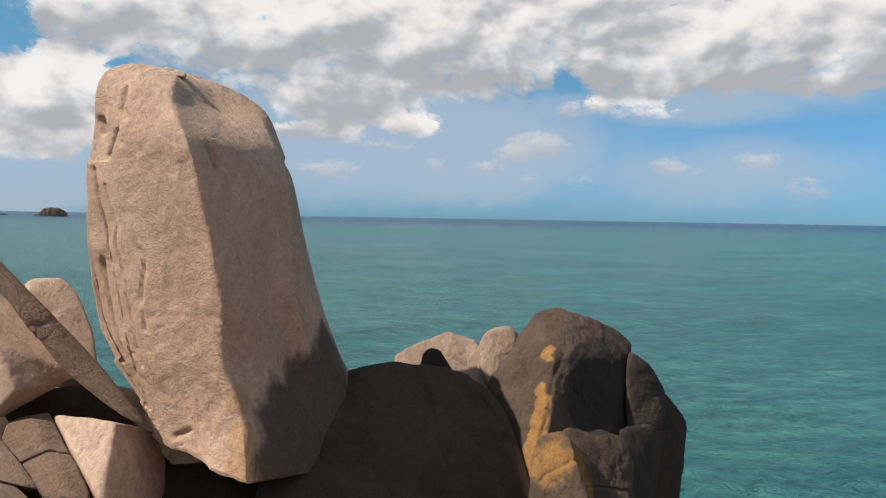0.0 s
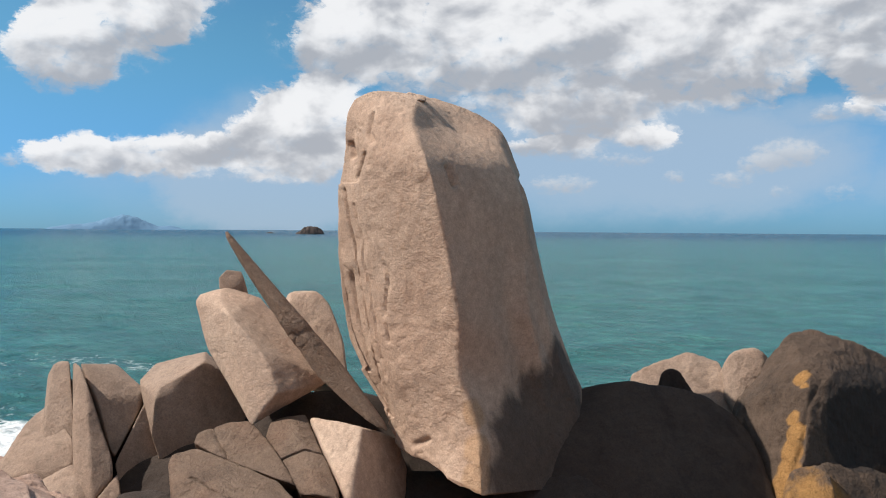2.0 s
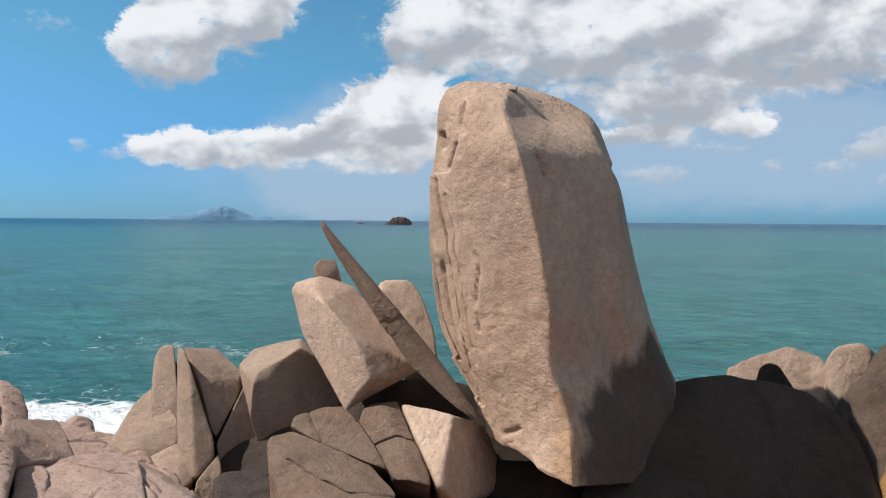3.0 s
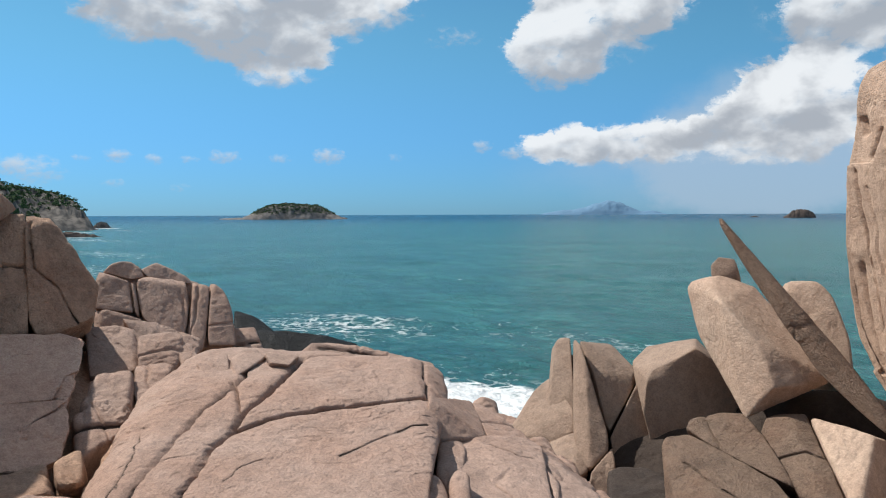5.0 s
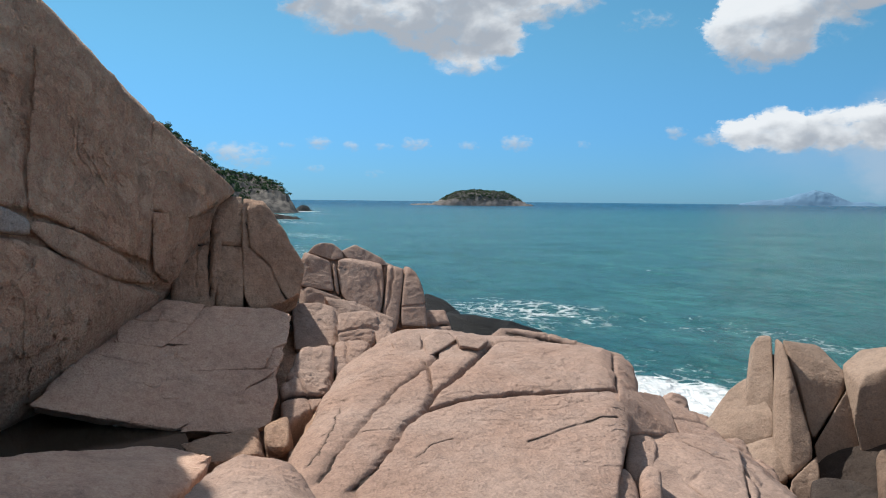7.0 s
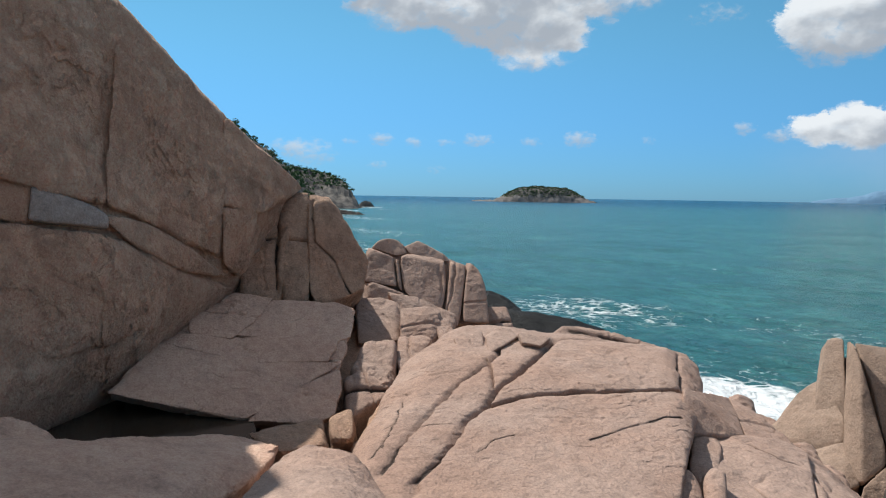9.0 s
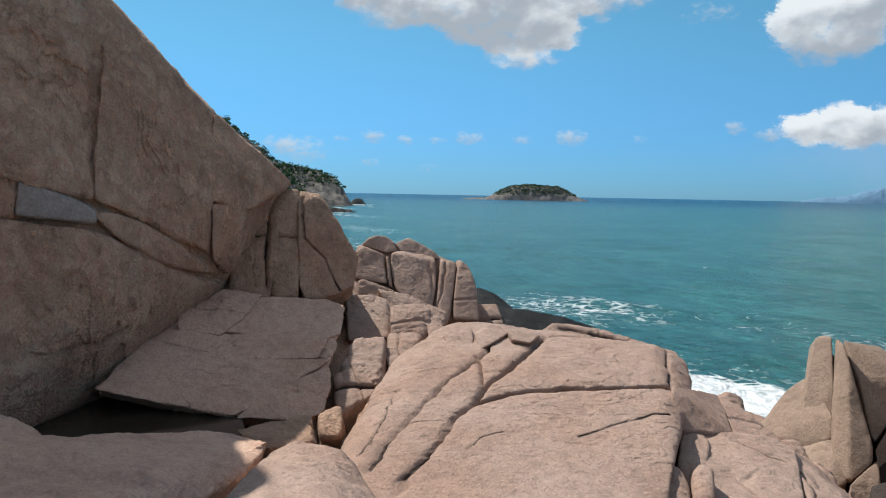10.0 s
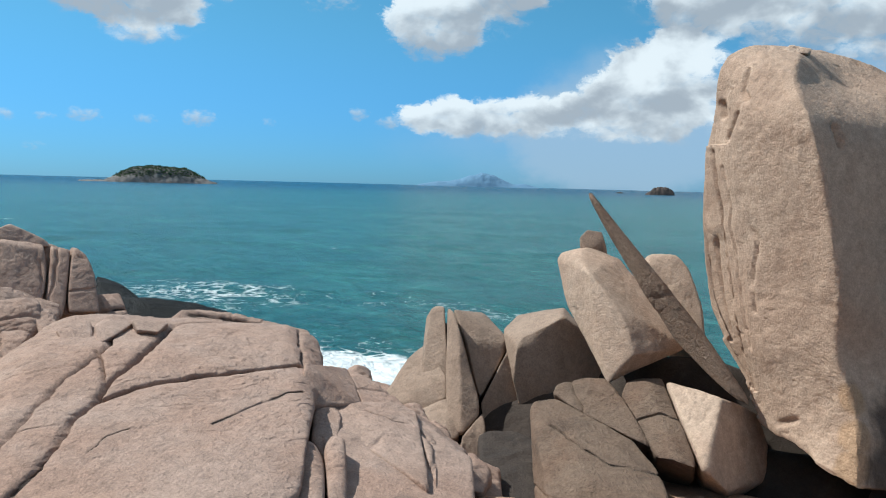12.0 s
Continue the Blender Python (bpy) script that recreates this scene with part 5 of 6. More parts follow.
# ---- the great sunlit dome in front ----
DOME_JOINTS = [
    ([(-7.26, 3.65, 4.62), (-6.63, 3.13, 4.55), (-6.13, 2.56, 4.44), (-5.71, 2.16, 4.38), (-5.53, 2.01, 4.35), (-5.18, 1.73, 4.3), (-4.94, 1.54, 4.26)], 0.016, 0.07),
    ([(-7.04, 4.1, 4.63), (-6.46, 3.49, 4.55), (-6.13, 3.11, 4.5), (-5.97, 2.89, 4.45), (-5.75, 2.7, 4.42), (-5.63, 2.56, 4.4), (-5.44, 2.35, 4.36), (-5.15, 2.13, 4.32), (-4.96, 1.93, 4.28), (-4.74, 1.7, 4.25), (-4.57, 1.61, 4.23)], 0.02, 0.09),
    ([(-5.72, 2.68, 4.41), (-5.76, 2.89, 4.43), (-5.74, 3.19, 4.46), (-5.69, 3.48, 4.47), (-5.55, 3.82, 4.48), (-5.51, 4.13, 4.46), (-5.48, 4.4, 4.42)], 0.02, 0.1),
    ([(-4.86, 3.05, 4.35), (-4.88, 3.3, 4.36), (-4.93, 3.58, 4.38), (-4.99, 3.83, 4.39), (-4.98, 3.99, 4.37)], 0.009, 0.02),
    ([(-6.41, 5.12, 4.53), (-6.03, 4.82, 4.5), (-5.53, 4.44, 4.43)], 0.011, 0.05),
    ([(-5.5, 2.02, 4.35), (-5.49, 2.23, 4.36), (-5.46, 2.31, 4.36)], 0.006, 0.012),
    ([(-5.63, 1.8, 4.32), (-5.64, 1.89, 4.35)], 0.006, 0.012),
    ([(-6.77, 3.17, 4.56), (-6.46, 3.09, 4.53), (-6.04, 2.91, 4.47)], 0.01, 0.04),
    ([(-6.93, 3.97, 4.6), (-7.01, 4.18, 4.63), (-6.93, 4.53, 4.61), (-6.64, 4.8, 4.59), (-6.43, 5.08, 4.54)], 0.014, 0.05),
    ([(-5.11, 2.6, 4.35), (-5.04, 2.38, 4.33), (-4.95, 2.25, 4.31)], 0.006, 0.012),
    ([(-6.26, 2.21, 4.39), (-5.77, 1.94, 4.36), (-5.29, 1.68, 4.31)], 0.006, 0.012),
    ([(-5.46, 1.78, 4.33), (-5.17, 1.56, 4.28)], 0.006, 0.012)]
dome = stone("rock_dome", deep([(-7.25, 4.12, 4.64), (-7.83, 3.77, 4.66), (-7.83, 3.31, 4.61), (-7.34, 2.62, 4.41), (-6.01, 1.80, 4.22), (-5.76, 1.66, 4.19), (-4.23, 0.92, 4.14), (-4.38, 1.29, 3.96), (-3.61, 1.93, 4.13),
      (-3.75, 2.86, 4.16), (-4.21, 3.27, 4.24), (-4.45, 3.64, 4.32), (-5.53, 4.54, 4.41), (-5.86, 4.95, 4.33), (-6.30, 5.24, 4.44), (-6.46, 5.14, 4.54), (-6.84, 4.75, 4.60)],
      (-1.35, 0.86, -1.40), 0.95), PINK, "great sunlit dome of granite cut by joints", "rock dome", hairs=0, chips=0, flakes=0.5, dense=0.85, seed=60, n=200, worn=0.06, rough=0.02, lumps=1.2,
      cracks=DOME_JOINTS)
stone("block", deep([(-7.61, 4.29, 4.54), (-7.63, 4.49, 4.66), (-7.50, 4.69, 4.64), (-7.28, 4.91, 4.62), (-6.45, 5.30, 4.53), (-6.21, 5.22, 4.38), (-6.56, 5.15, 4.49)],
      (-0.41, 0.29, -0.50), 0.85), PINK, flakes=0.75, seed=62, n=52, worn=0.05, parent=dome,
      cracks=[([(-7.49, 4.55, 4.62), (-7.08, 4.84, 4.58), (-6.57, 5.16, 4.52)], 0.03, 0.05)])
stone("block", deep([(-7.36, 3.12, 4.64), (-7.49, 3.33, 4.68), (-7.42, 3.47, 4.66), (-7.14, 3.36, 4.6), (-6.98, 3.23, 4.55), (-7.16, 3.08, 4.57)],
      (-0.5, 0.22, -0.35), 0.95), PINK, flakes=0.3, chips=2, hairs=1, seed=162, n=34, worn=0.05, rough=0.012, grow=0.01, parent=dome)
stone("block", deep([(-7.32, 3.46, 4.67), (-7.45, 3.64, 4.72), (-7.38, 3.77, 4.7), (-7.16, 3.75, 4.65), (-6.96, 3.49, 4.61), (-6.9, 3.28, 4.55)],
      (-0.5, 0.22, -0.35), 0.95), PINK, flakes=0.3, chips=2, hairs=1, seed=163, n=34, worn=0.05, rough=0.012, grow=0.01, parent=dome)
stone("block", deep([(-7.16, 3.75, 4.67), (-7.18, 3.92, 4.69), (-6.92, 3.97, 4.66), (-6.75, 3.76, 4.62), (-6.88, 3.64, 4.64)],
      (-0.5, 0.22, -0.35), 0.95), PINK, flakes=0.3, chips=2, hairs=1, seed=164, n=34, worn=0.05, rough=0.012, grow=0.01, parent=dome)
stone("boulder", deep([(-4.34, 3.4, 4.21), (-4.4, 3.49, 4.24), (-4.36, 3.53, 4.25), (-4.28, 3.54, 4.22), (-4.18, 3.52, 4.17), (-3.65, 3.05, 4.1), (-3.76, 2.93, 4.1)],
      (-0.3, 0.22, -0.5), 0.9), PINK, "finger-shaped stone in a joint of the dome", "boulder", flakes=0.35, chips=2, hairs=0, seed=63, n=43, worn=0.06, rough=0.012, grow=0.005)
stone("boulder", deep([(-4.29, 3.61, 4.2), (-4.34, 3.71, 4.23), (-4.25, 3.73, 4.22), (-4.01, 3.55, 4.14), (-3.63, 3.22, 4.05), (-3.68, 3.1, 4.08), (-4.14, 3.48, 4.16)],
      (-0.3, 0.22, -0.5), 0.9), PINK, "short stone beside the finger-shaped one", "boulder", flakes=0.35, chips=2, hairs=0, seed=163, n=40, worn=0.06, rough=0.012, grow=0.005)
stone("boulder", deep([(-5.39, 4.48, 4.22), (-5.27, 4.46, 4.17), (-4.89, 4.29, 4.14), (-4.45, 3.88, 4.08), (-4.24, 3.6, 4.06), (-4.52, 3.73, 4.08), (-4.95, 4.07, 4.15)],
      (-0.3, 0.22, -0.5), 0.9), PINK, "narrow wedge of rock in the joint beside the dome", "boulder", flakes=0.3, chips=3, hairs=1, seed=166, n=34, worn=0.03, rough=0.012)
slope = stone("rock_slope", deep([(-5.99, 4.95, 4.23), (-5.85, 5.24, 4.17), (-5.32, 5.40, 3.94), (-4.86, 5.49, 3.83), (-4.42, 5.31, 3.82), (-3.37, 4.14, 3.89), (-3.45, 2.97, 4.02), (-4.93, 4.08, 4.11)],
      (-0.84, 0.86, -1.50), 0.85), PINK, "sloping shoulder of jointed granite beside the dome", "rock slope", flakes=0.4, chips=3, seed=64, n=70, worn=0.05, rough=0.02)
stone("block", deep([(-5.36, 4.31, 4.48), (-5.82, 5.22, 4.22), (-4.94, 4.59, 4.15), (-5.04, 4.57, 4.17), (-5.05, 4.07, 4.24)],
      (-0.37, 0.34, -0.80), 0.95), PINK, flakes=0.35, chips=3, hairs=1, seed=300, n=60, worn=0.03, rough=0.014, lumps=0.6, parent=slope)
stone("block", deep([(-5.81, 5.22, 4.21), (-5.09, 5.17, 4.06), (-4.92, 5.06, 4.05), (-4.89, 4.60, 4.13), (-4.99, 4.64, 4.14)],
      (-0.35, 0.35, -0.80), 0.95), PINK, flakes=0.35, chips=3, hairs=1, seed=301, n=60, worn=0.03, rough=0.014, lumps=0.6, parent=slope)
stone("block", deep([(-5.28, 4.25, 4.14), (-4.99, 4.52, 4.17), (-4.84, 4.98, 4.07), (-4.15, 4.46, 4.04), (-3.51, 3.86, 4.00), (-4.6, 4.2, 3.6)],
      (-0.36, 0.35, -0.80), 0.95), PINK, flakes=0.35, chips=3, hairs=1, seed=302, n=60, worn=0.03, rough=0.014, lumps=0.6, parent=slope,
      cracks=[([(-4.78, 4.49, 4.15), (-4.56, 4.53, 4.11), (-4.47, 4.64, 4.09)], 0.008, 0.02)])
stone("block", deep([(-4.90, 5.08, 4.05), (-4.72, 5.28, 3.88), (-4.38, 5.22, 3.66), (-3.58, 4.36, 3.62), (-3.56, 3.96, 3.97), (-4.23, 4.59, 4.02)],
      (-0.32, 0.38, -0.80), 0.95), PINK, flakes=0.35, chips=3, hairs=1, seed=303, n=60, worn=0.03, rough=0.014, lumps=0.6, parent=slope,
      cracks=[([(-4.50, 5.06, 3.96), (-3.64, 4.03, 3.94)], 0.012, 0.04)])
stone("boulder", deep([(-6.66, 5.18, 3.97), (-6.15, 5.60, 3.95), (-4.20, 3.95, 3.56), (-4.40, 3.41, 3.57)],
      (-0.45, 0.40, -0.80), 0.85), BROWN, "dark rock at the bottom of a deep joint", "boulder", flakes=0.75, seed=165, n=21)

# ---- low rocks by the pool ----
stone("boulder", deep([(-5.10, -1.15, 4.64), (-5.36, -0.65, 4.54), (-5.67, -0.37, 4.48), (-5.85, 0.14, 4.38), (-5.97, 0.80, 4.30), (-5.69, 1.07, 4.26), (-5.02, 0.72, 4.28), (-4.76, 0.33, 4.32), (-4.03, -0.07, 4.31), (-3.74, -0.88, 4.57)],
      (-0.50, 0.01, -0.80), 0.85), LEDGE, "low boulder in front of the shaded ledge", "boulder", flakes=0.75, seed=65, n=52)
stone("boulder", deep([(-5.85, -1.06, 4.62), (-5.98, -0.71, 4.57), (-5.99, -0.55, 4.53), (-5.86, -0.36, 4.42), (-5.64, -0.49, 4.40), (-5.41, -1.00, 4.53)],
      (-0.60, -0.06, -0.60), 0.85), LEDGE, "rounded hump of rock by the dark pool", "boulder", flakes=0.75, seed=66, n=26)
stone("boulder", deep([(-4.96, 0.32, 4.28), (-5.28, 0.42, 4.29), (-5.86, 0.81, 4.31), (-5.65, 1.03, 4.27), (-5.32, 0.85, 4.30), (-4.94, 0.57, 4.29), (-4.63, 0.40, 4.26)],
      (-0.49, 0.07, -0.50), 0.85), LEDGE, "weathered wedge between two boulders", "boulder", flakes=0.75, seed=67, n=34, worn=0.02, rough=0.05, lumps=0.35)
stone("boulder", deep([(-4.95, 1.05, 4.5), (-4.8, 1.22, 4.5), (-4.71, 1.34, 4.46), (-4.65, 1.37, 4.39), (-4.32, 1.38, 4.35), (-4.49, 1.02, 4.5), (-3.92, 0.61, 4.51), (-4.24, 0.52, 4.45), (-4.61, 0.69, 4.44), (-4.93, 0.9, 4.45), (-3.64, 0.89, 4.5), (-3.95, 1.25, 4.33)],
      (-0.58, 0.15, -0.60), 0.85), PINK, "bright block with a crisp upper edge", "boulder", flakes=0.5, chips=3, seed=68, n=60, worn=0.02, rough=0.02, grow=0.0)
stone("boulder", deep([(-5.04, 1.46, 4.25), (-5.11, 1.56, 4.23), (-4.97, 1.61, 4.19), (-4.55, 1.50, 4.17), (-4.60, 1.34, 4.17)],
      (-0.38, 0.13, -0.40), 0.85), PINK, "rounded stone tucked beside the bright block", "boulder", flakes=0.75, seed=168, n=21, worn=0.07)
stone("boulder", deep([(-6.68, 1.70, 4.12), (-6.77, 1.79, 4.15), (-6.74, 1.88, 4.14), (-6.31, 1.78, 4.05), (-6.26, 1.59, 4.07)],
      (-0.38, 0.11, -0.40), 0.85), BROWN, "small stone jammed in a gap", "boulder", flakes=0.75, seed=69, n=17)
stone("boulder", deep([(-6.71, 1.01, 4.07), (-6.74, 1.39, 4.08), (-6.79, 1.69, 4.12), (-6.16, 1.56, 4.09), (-5.96, 1.13, 4.13)],
      (-0.49, 0.11, -0.50), 0.85), BROWN, "low rock between the pool and the dome", "boulder", flakes=0.75, seed=70, n=26)
stone("boulder", deep([(-6.40, 1.83, 4.04), (-7.23, 2.41, 4.20), (-7.11, 2.43, 4.18), (-6.14, 1.89, 3.99), (-5.60, 1.84, 3.99), (-5.08, 1.38, 3.99)],
      (-0.19, 0.06, -0.80), 1), BROWN, "dark jointed rock beside the dome's flank", "boulder", flakes=0.75, seed=71, n=31, rough=0.05, lumps=0.35)

# filler, its dark colour standing for shade between the boulders
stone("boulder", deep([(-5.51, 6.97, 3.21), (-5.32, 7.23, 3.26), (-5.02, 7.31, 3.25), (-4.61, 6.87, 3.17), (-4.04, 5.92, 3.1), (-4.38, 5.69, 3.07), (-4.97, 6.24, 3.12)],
      (-0.5, 0.7, -0.8), 0.9), SHADE_PAINTED, "filler rock coloured as the shade in the gap between the boulders", "boulder", flakes=0.5, hairs=1, seed=167, n=30, rough=0.03, lumps=0.4)
stone("boulder", deep([(-8.6, 0.2, 3.95), (-8.4, 2.1, 3.95), (-7.2, 2.1, 3.8), (-6.9, 1.0, 3.75), (-7.4, -0.1, 3.8)],
      (-0.6, 0.0, -0.9), 1.0), BROWN, "dark rock in the hollow under the ledge", "boulder", flakes=0.5, hairs=0, seed=169, n=26)

# ---- small stones down by the water ----
stone("stone", deep([(-5.35, 5.75, 3.69), (-5.28, 5.96, 3.71), (-4.95, 5.79, 3.63), (-4.76, 5.50, 3.53), (-5.01, 5.45, 3.59)],
      (-0.33, 0.38, -0.40), 0.85), PINK, "broken stone on the slope above the water", "stone", seed=80, n=21, rough=0.04, lumps=0.3, group="broken stones")
stone("stone", deep([(-4.80, 5.38, 3.65), (-4.69, 5.61, 3.65), (-4.41, 5.38, 3.54), (-4.31, 5.03, 3.51), (-4.52, 5.04, 3.60)],
      (-0.32, 0.39, -0.40), 0.85), PINK, "broken stone on the slope above the water", "stone", seed=81, n=21, rough=0.04, lumps=0.3, group="broken stones")
stone("stone", deep([(-4.71, 5.67, 3.52), (-4.65, 5.85, 3.52), (-4.35, 5.64, 3.43), (-4.22, 5.31, 3.36), (-4.34, 5.26, 3.44)],
      (-0.31, 0.40, -0.40), 0.85), PINK, "broken stone on the slope above the water", "stone", seed=82, n=21, rough=0.04, lumps=0.3, group="broken stones")
stone("stone", deep([(-4.82, 6.04, 3.32), (-4.65, 6.13, 3.23), (-4.33, 5.76, 3.09), (-4.36, 5.50, 3.16)],
      (-0.30, 0.40, -0.40), 0.85), PINK, "broken stone on the slope above the water", "stone", seed=83, n=21, rough=0.04, lumps=0.3, group="broken stones")
stone("stone", deep([(-5.88, 5.97, 3.69), (-5.70, 6.13, 3.66), (-5.39, 5.96, 3.61), (-5.42, 5.66, 3.61)],
      (-0.34, 0.37, -0.40), 0.85), PINK, "broken stone on the slope above the water", "stone", seed=84, n=21, rough=0.04, lumps=0.3, group="broken stones")
stone("stone", deep([(-10.08, 9.19, 2.86), (-10.00, 9.31, 2.95), (-9.81, 9.46, 2.81), (-9.39, 9.12, 2.70), (-9.65, 8.86, 2.75)],
      (-0.58, 0.55, -0.80), 0.85), PINK, "rounded stone at the edge of the surf", "stone", seed=90, n=21, group="shore stones")
stone("stone", deep([(-9.45, 9.11, 2.84), (-9.20, 9.32, 2.75), (-8.77, 9.00, 2.70), (-9.02, 8.75, 2.70)],
      (-0.56, 0.57, -0.80), 0.85), PINK, "rounded stone at the edge of the surf", "stone", seed=91, n=21, group="shore stones")
# coloured dark in place of the gap's shade
stone("boulder", deep([(-4.91, 6.49, 3.01), (-4.69, 6.78, 3.02), (-4.38, 6.53, 2.85), (-4.30, 5.87, 2.75)],
      (-0.34, 0.49, -0.50), 0.85), SHADE_STAINED, "brown rock darkened for the shade low in a gap", "boulder", flakes=0.75, seed=95, n=21)

# ---- the ground, the sea and the land far off ----
def ground():
    r = np.r_[0.0, np.geomspace(0.5, 60, 90)]
    a = np.linspace(0, 2 * math.pi, 160, endpoint=False)
    R, A = np.meshgrid(r, a, indexing="ij")
    x, y = -R * np.sin(A), R * np.cos(A)
    p = np.stack([x.ravel(), y.ravel(), 0 * x.ravel()], 1)
    sea_side = np.clip((y * 0.9 - x * 0.2 + 3) / 6, 0, 1).ravel()
    q = R.ravel()
    steep = 0.2 + 0.45 * np.clip((x.ravel() * 0.97 + y.ravel() * 0.2 - 1.6) / 1.2, 0, 1)
    z = 4.4 - (steep * np.maximum(q - 1.2, 0) + 0.3 * np.maximum(q - 11, 0)) * sea_side + 0.10 * np.maximum(q - 2, 0) * (1 - sea_side)
    z += 0.12 * fractal(p, 1.4, 4, 70) * np.clip(q, 0, 1)
    z = np.where(q > 45, z - (q - 45) * 0.9, z)
    p[:, 2] = np.maximum(z, -3)
    k = np.arange(p.shape[0]).reshape(R.shape)
    quads = np.stack([k[:-1], k[1:], np.roll(k[1:], -1, 1), np.roll(k[:-1], -1, 1)], -1).reshape(-1, 4)
    return tagged(new("ground", sheet("ground", p, quads, BROWN)), "brown bedrock falling away to the sea", "ground", kind="structure")


ground()


def sea_water():
    m, t, b = material("sea_water")
    geo = t.nodes.new("ShaderNodeNewGeometry").outputs["Position"]
    span = wire(t, "ShaderNodeVectorMath", geo, operation="LENGTH")
    span = t.nodes[-1].outputs["Value"]
    apart = t.nodes.new("ShaderNodeSeparateXYZ")
    t.links.new(geo, apart.inputs[0])
    east, north, up = apart.outputs
    drift = fbm(t, geo, 0.012, 4, 0.6, 0.5)
    reach = calc(t, "ADD", span, calc(t, "MULTIPLY", calc(t, "SUBTRACT", drift, 0.5), 260.0))
    colour = blend(t, ramp(t, reach, 40.0, 330.0), (0.056, 0.205, 0.184, 1), (0.032, 0.165, 0.175, 1))
    colour = blend(t, ramp(t, reach, 260.0, 900.0), colour, (0.003, 0.042, 0.125, 1))
    patchy = ramp(t, fbm(t, geo, 0.05, 5, 0.6, 0.6), 0.35, 0.7)
    colour = blend(t, calc(t, "MULTIPLY", patchy, 0.4), colour, (0.010, 0.110, 0.132, 1))
    lay = wire(t, "ShaderNodeMapping", geo)
    t.nodes[-1].inputs["Rotation"].default_value = (0, 0, radians(38))
    t.nodes[-1].inputs["Scale"].default_value = (0.5, 1.0, 1.0)
    faces = ramp(t, calc(t, "ADD", calc(t, "MULTIPLY", fbm(t, lay, 0.7, 7, 0.68, 0.3), 0.7), calc(t, "MULTIPLY", fbm(t, lay, 0.07, 5, 0.65, 0.3), 0.4)), 0.42, 0.62)
    colour = blend(t, calc(t, "MULTIPLY", faces, 0.6), colour, (0.014, 0.080, 0.095, 1))
    # foam: middle, spread and weight of the broken water, on the sea's face
    near = None
    for x, y, sx, sy, weight in ((-37, 24, 9, 6, .6), (-31, 27, 8, 5, .25), (-27, 27, 9, 4, .12), (-19, 18.0, 5.5, 3.4, 1.5), (-15.5, 18.6, 6, 3.8, 1.6), (-23, 21, 6, 4, .3),
                                 (-24, 30, 9, 4, .35), (-378, 122, 22, 9, .9), (-236, 68, 16, 7, .7), (-60, 22, 14, 6, .42), (-90, 28, 22, 7, .45), (-130, 42, 25, 7, .45), (-210, 62, 40, 9, .5), (-300, 88, 30, 8, .6), (-330, 110, 50, 6, .4)):
        u = calc(t, "DIVIDE", calc(t, "SUBTRACT", east, float(x)), float(sx))
        v = calc(t, "DIVIDE", calc(t, "SUBTRACT", north, float(y)), float(sy))
        spot = calc(t, "MULTIPLY", calc(t, "MAXIMUM", calc(t, "SUBTRACT", 1.0, calc(t, "ADD", calc(t, "MULTIPLY", u, u), calc(t, "MULTIPLY", v, v))), 0.0), weight)
        near = spot if near is None else calc(t, "MAXIMUM", near, spot)
    warp = wire(t, "ShaderNodeVectorMath", geo, wire(t, "ShaderNodeVectorMath", t.nodes.new("ShaderNodeTexNoise").outputs["Color"], (2.4, 2.4, 2.4), operation="MULTIPLY"), operation="ADD")
    ripple = [n for n in t.nodes if n.bl_idname == "ShaderNodeTexNoise"][-1]
    t.links.new(geo, ripple.inputs["Vector"])
    ripple.inputs["Scale"].default_value, ripple.inputs["Detail"].default_value = 0.35, 5
    web = t.nodes.new("ShaderNodeTexVoronoi")
    web.feature = "DISTANCE_TO_EDGE"
    web.inputs["Scale"].default_value = 1.5
    t.links.new(warp, web.inputs["Vector"])
    lace = ramp(t, web.outputs["Distance"], 0.32, 0.0)
    froth = calc(t, "ADD", calc(t, "MULTIPLY", lace, 0.28), calc(t, "MULTIPLY", fbm(t, geo, 0.75, 9, 0.7, 0.8), 1.15))
    foam = ramp(t, calc(t, "ADD", froth, calc(t, "MULTIPLY", near, 0.52)), 1.0, 1.3)
    foam = calc(t, "MULTIPLY", foam, ramp(t, near, 0.0, 0.12))
    long = wire(t, "ShaderNodeMapping", geo)
    t.nodes[-1].inputs["Rotation"].default_value = (0, 0, radians(38))
    t.nodes[-1].inputs["Scale"].default_value = (0.5, 1.0, 1.0)
    caps = ramp(t, fbm(t, long, 0.33, 5, 0.6, 0.2), 0.735, 0.77)
    white = calc(t, "MAXIMUM", foam, calc(t, "MULTIPLY", caps, 0.8))
    colour = blend(t, white, colour, (0.82, 0.85, 0.85, 1))
    t.links.new(colour, b.inputs["Base Color"])
    t.links.new(calc(t, "ADD", 0.22, calc(t, "MULTIPLY", white, 0.5)), b.inputs["Roughness"])
    b.inputs["IOR"].default_value = 1.33
    t.links.new(calc(t, "SUBTRACT", 0.12, calc(t, "MULTIPLY", ramp(t, span, 300.0, 1200.0), 0.09)), b.inputs["Specular IOR Level"])
    chop = calc(t, "ADD", calc(t, "MULTIPLY", fbm(t, long, 1.5, 6, 0.65, 0.3), 1.2), calc(t, "MULTIPLY", fbm(t, long, 0.12, 4, 0.5), 2.5))
    bump = t.nodes.new("ShaderNodeBump")
    bump.inputs["Strength"].default_value, bump.inputs["Distance"].default_value = 1.0, 0.75
    t.links.new(chop, bump.inputs["Height"])
    t.links.new(bump.outputs[0], b.inputs["Normal"])
    return m


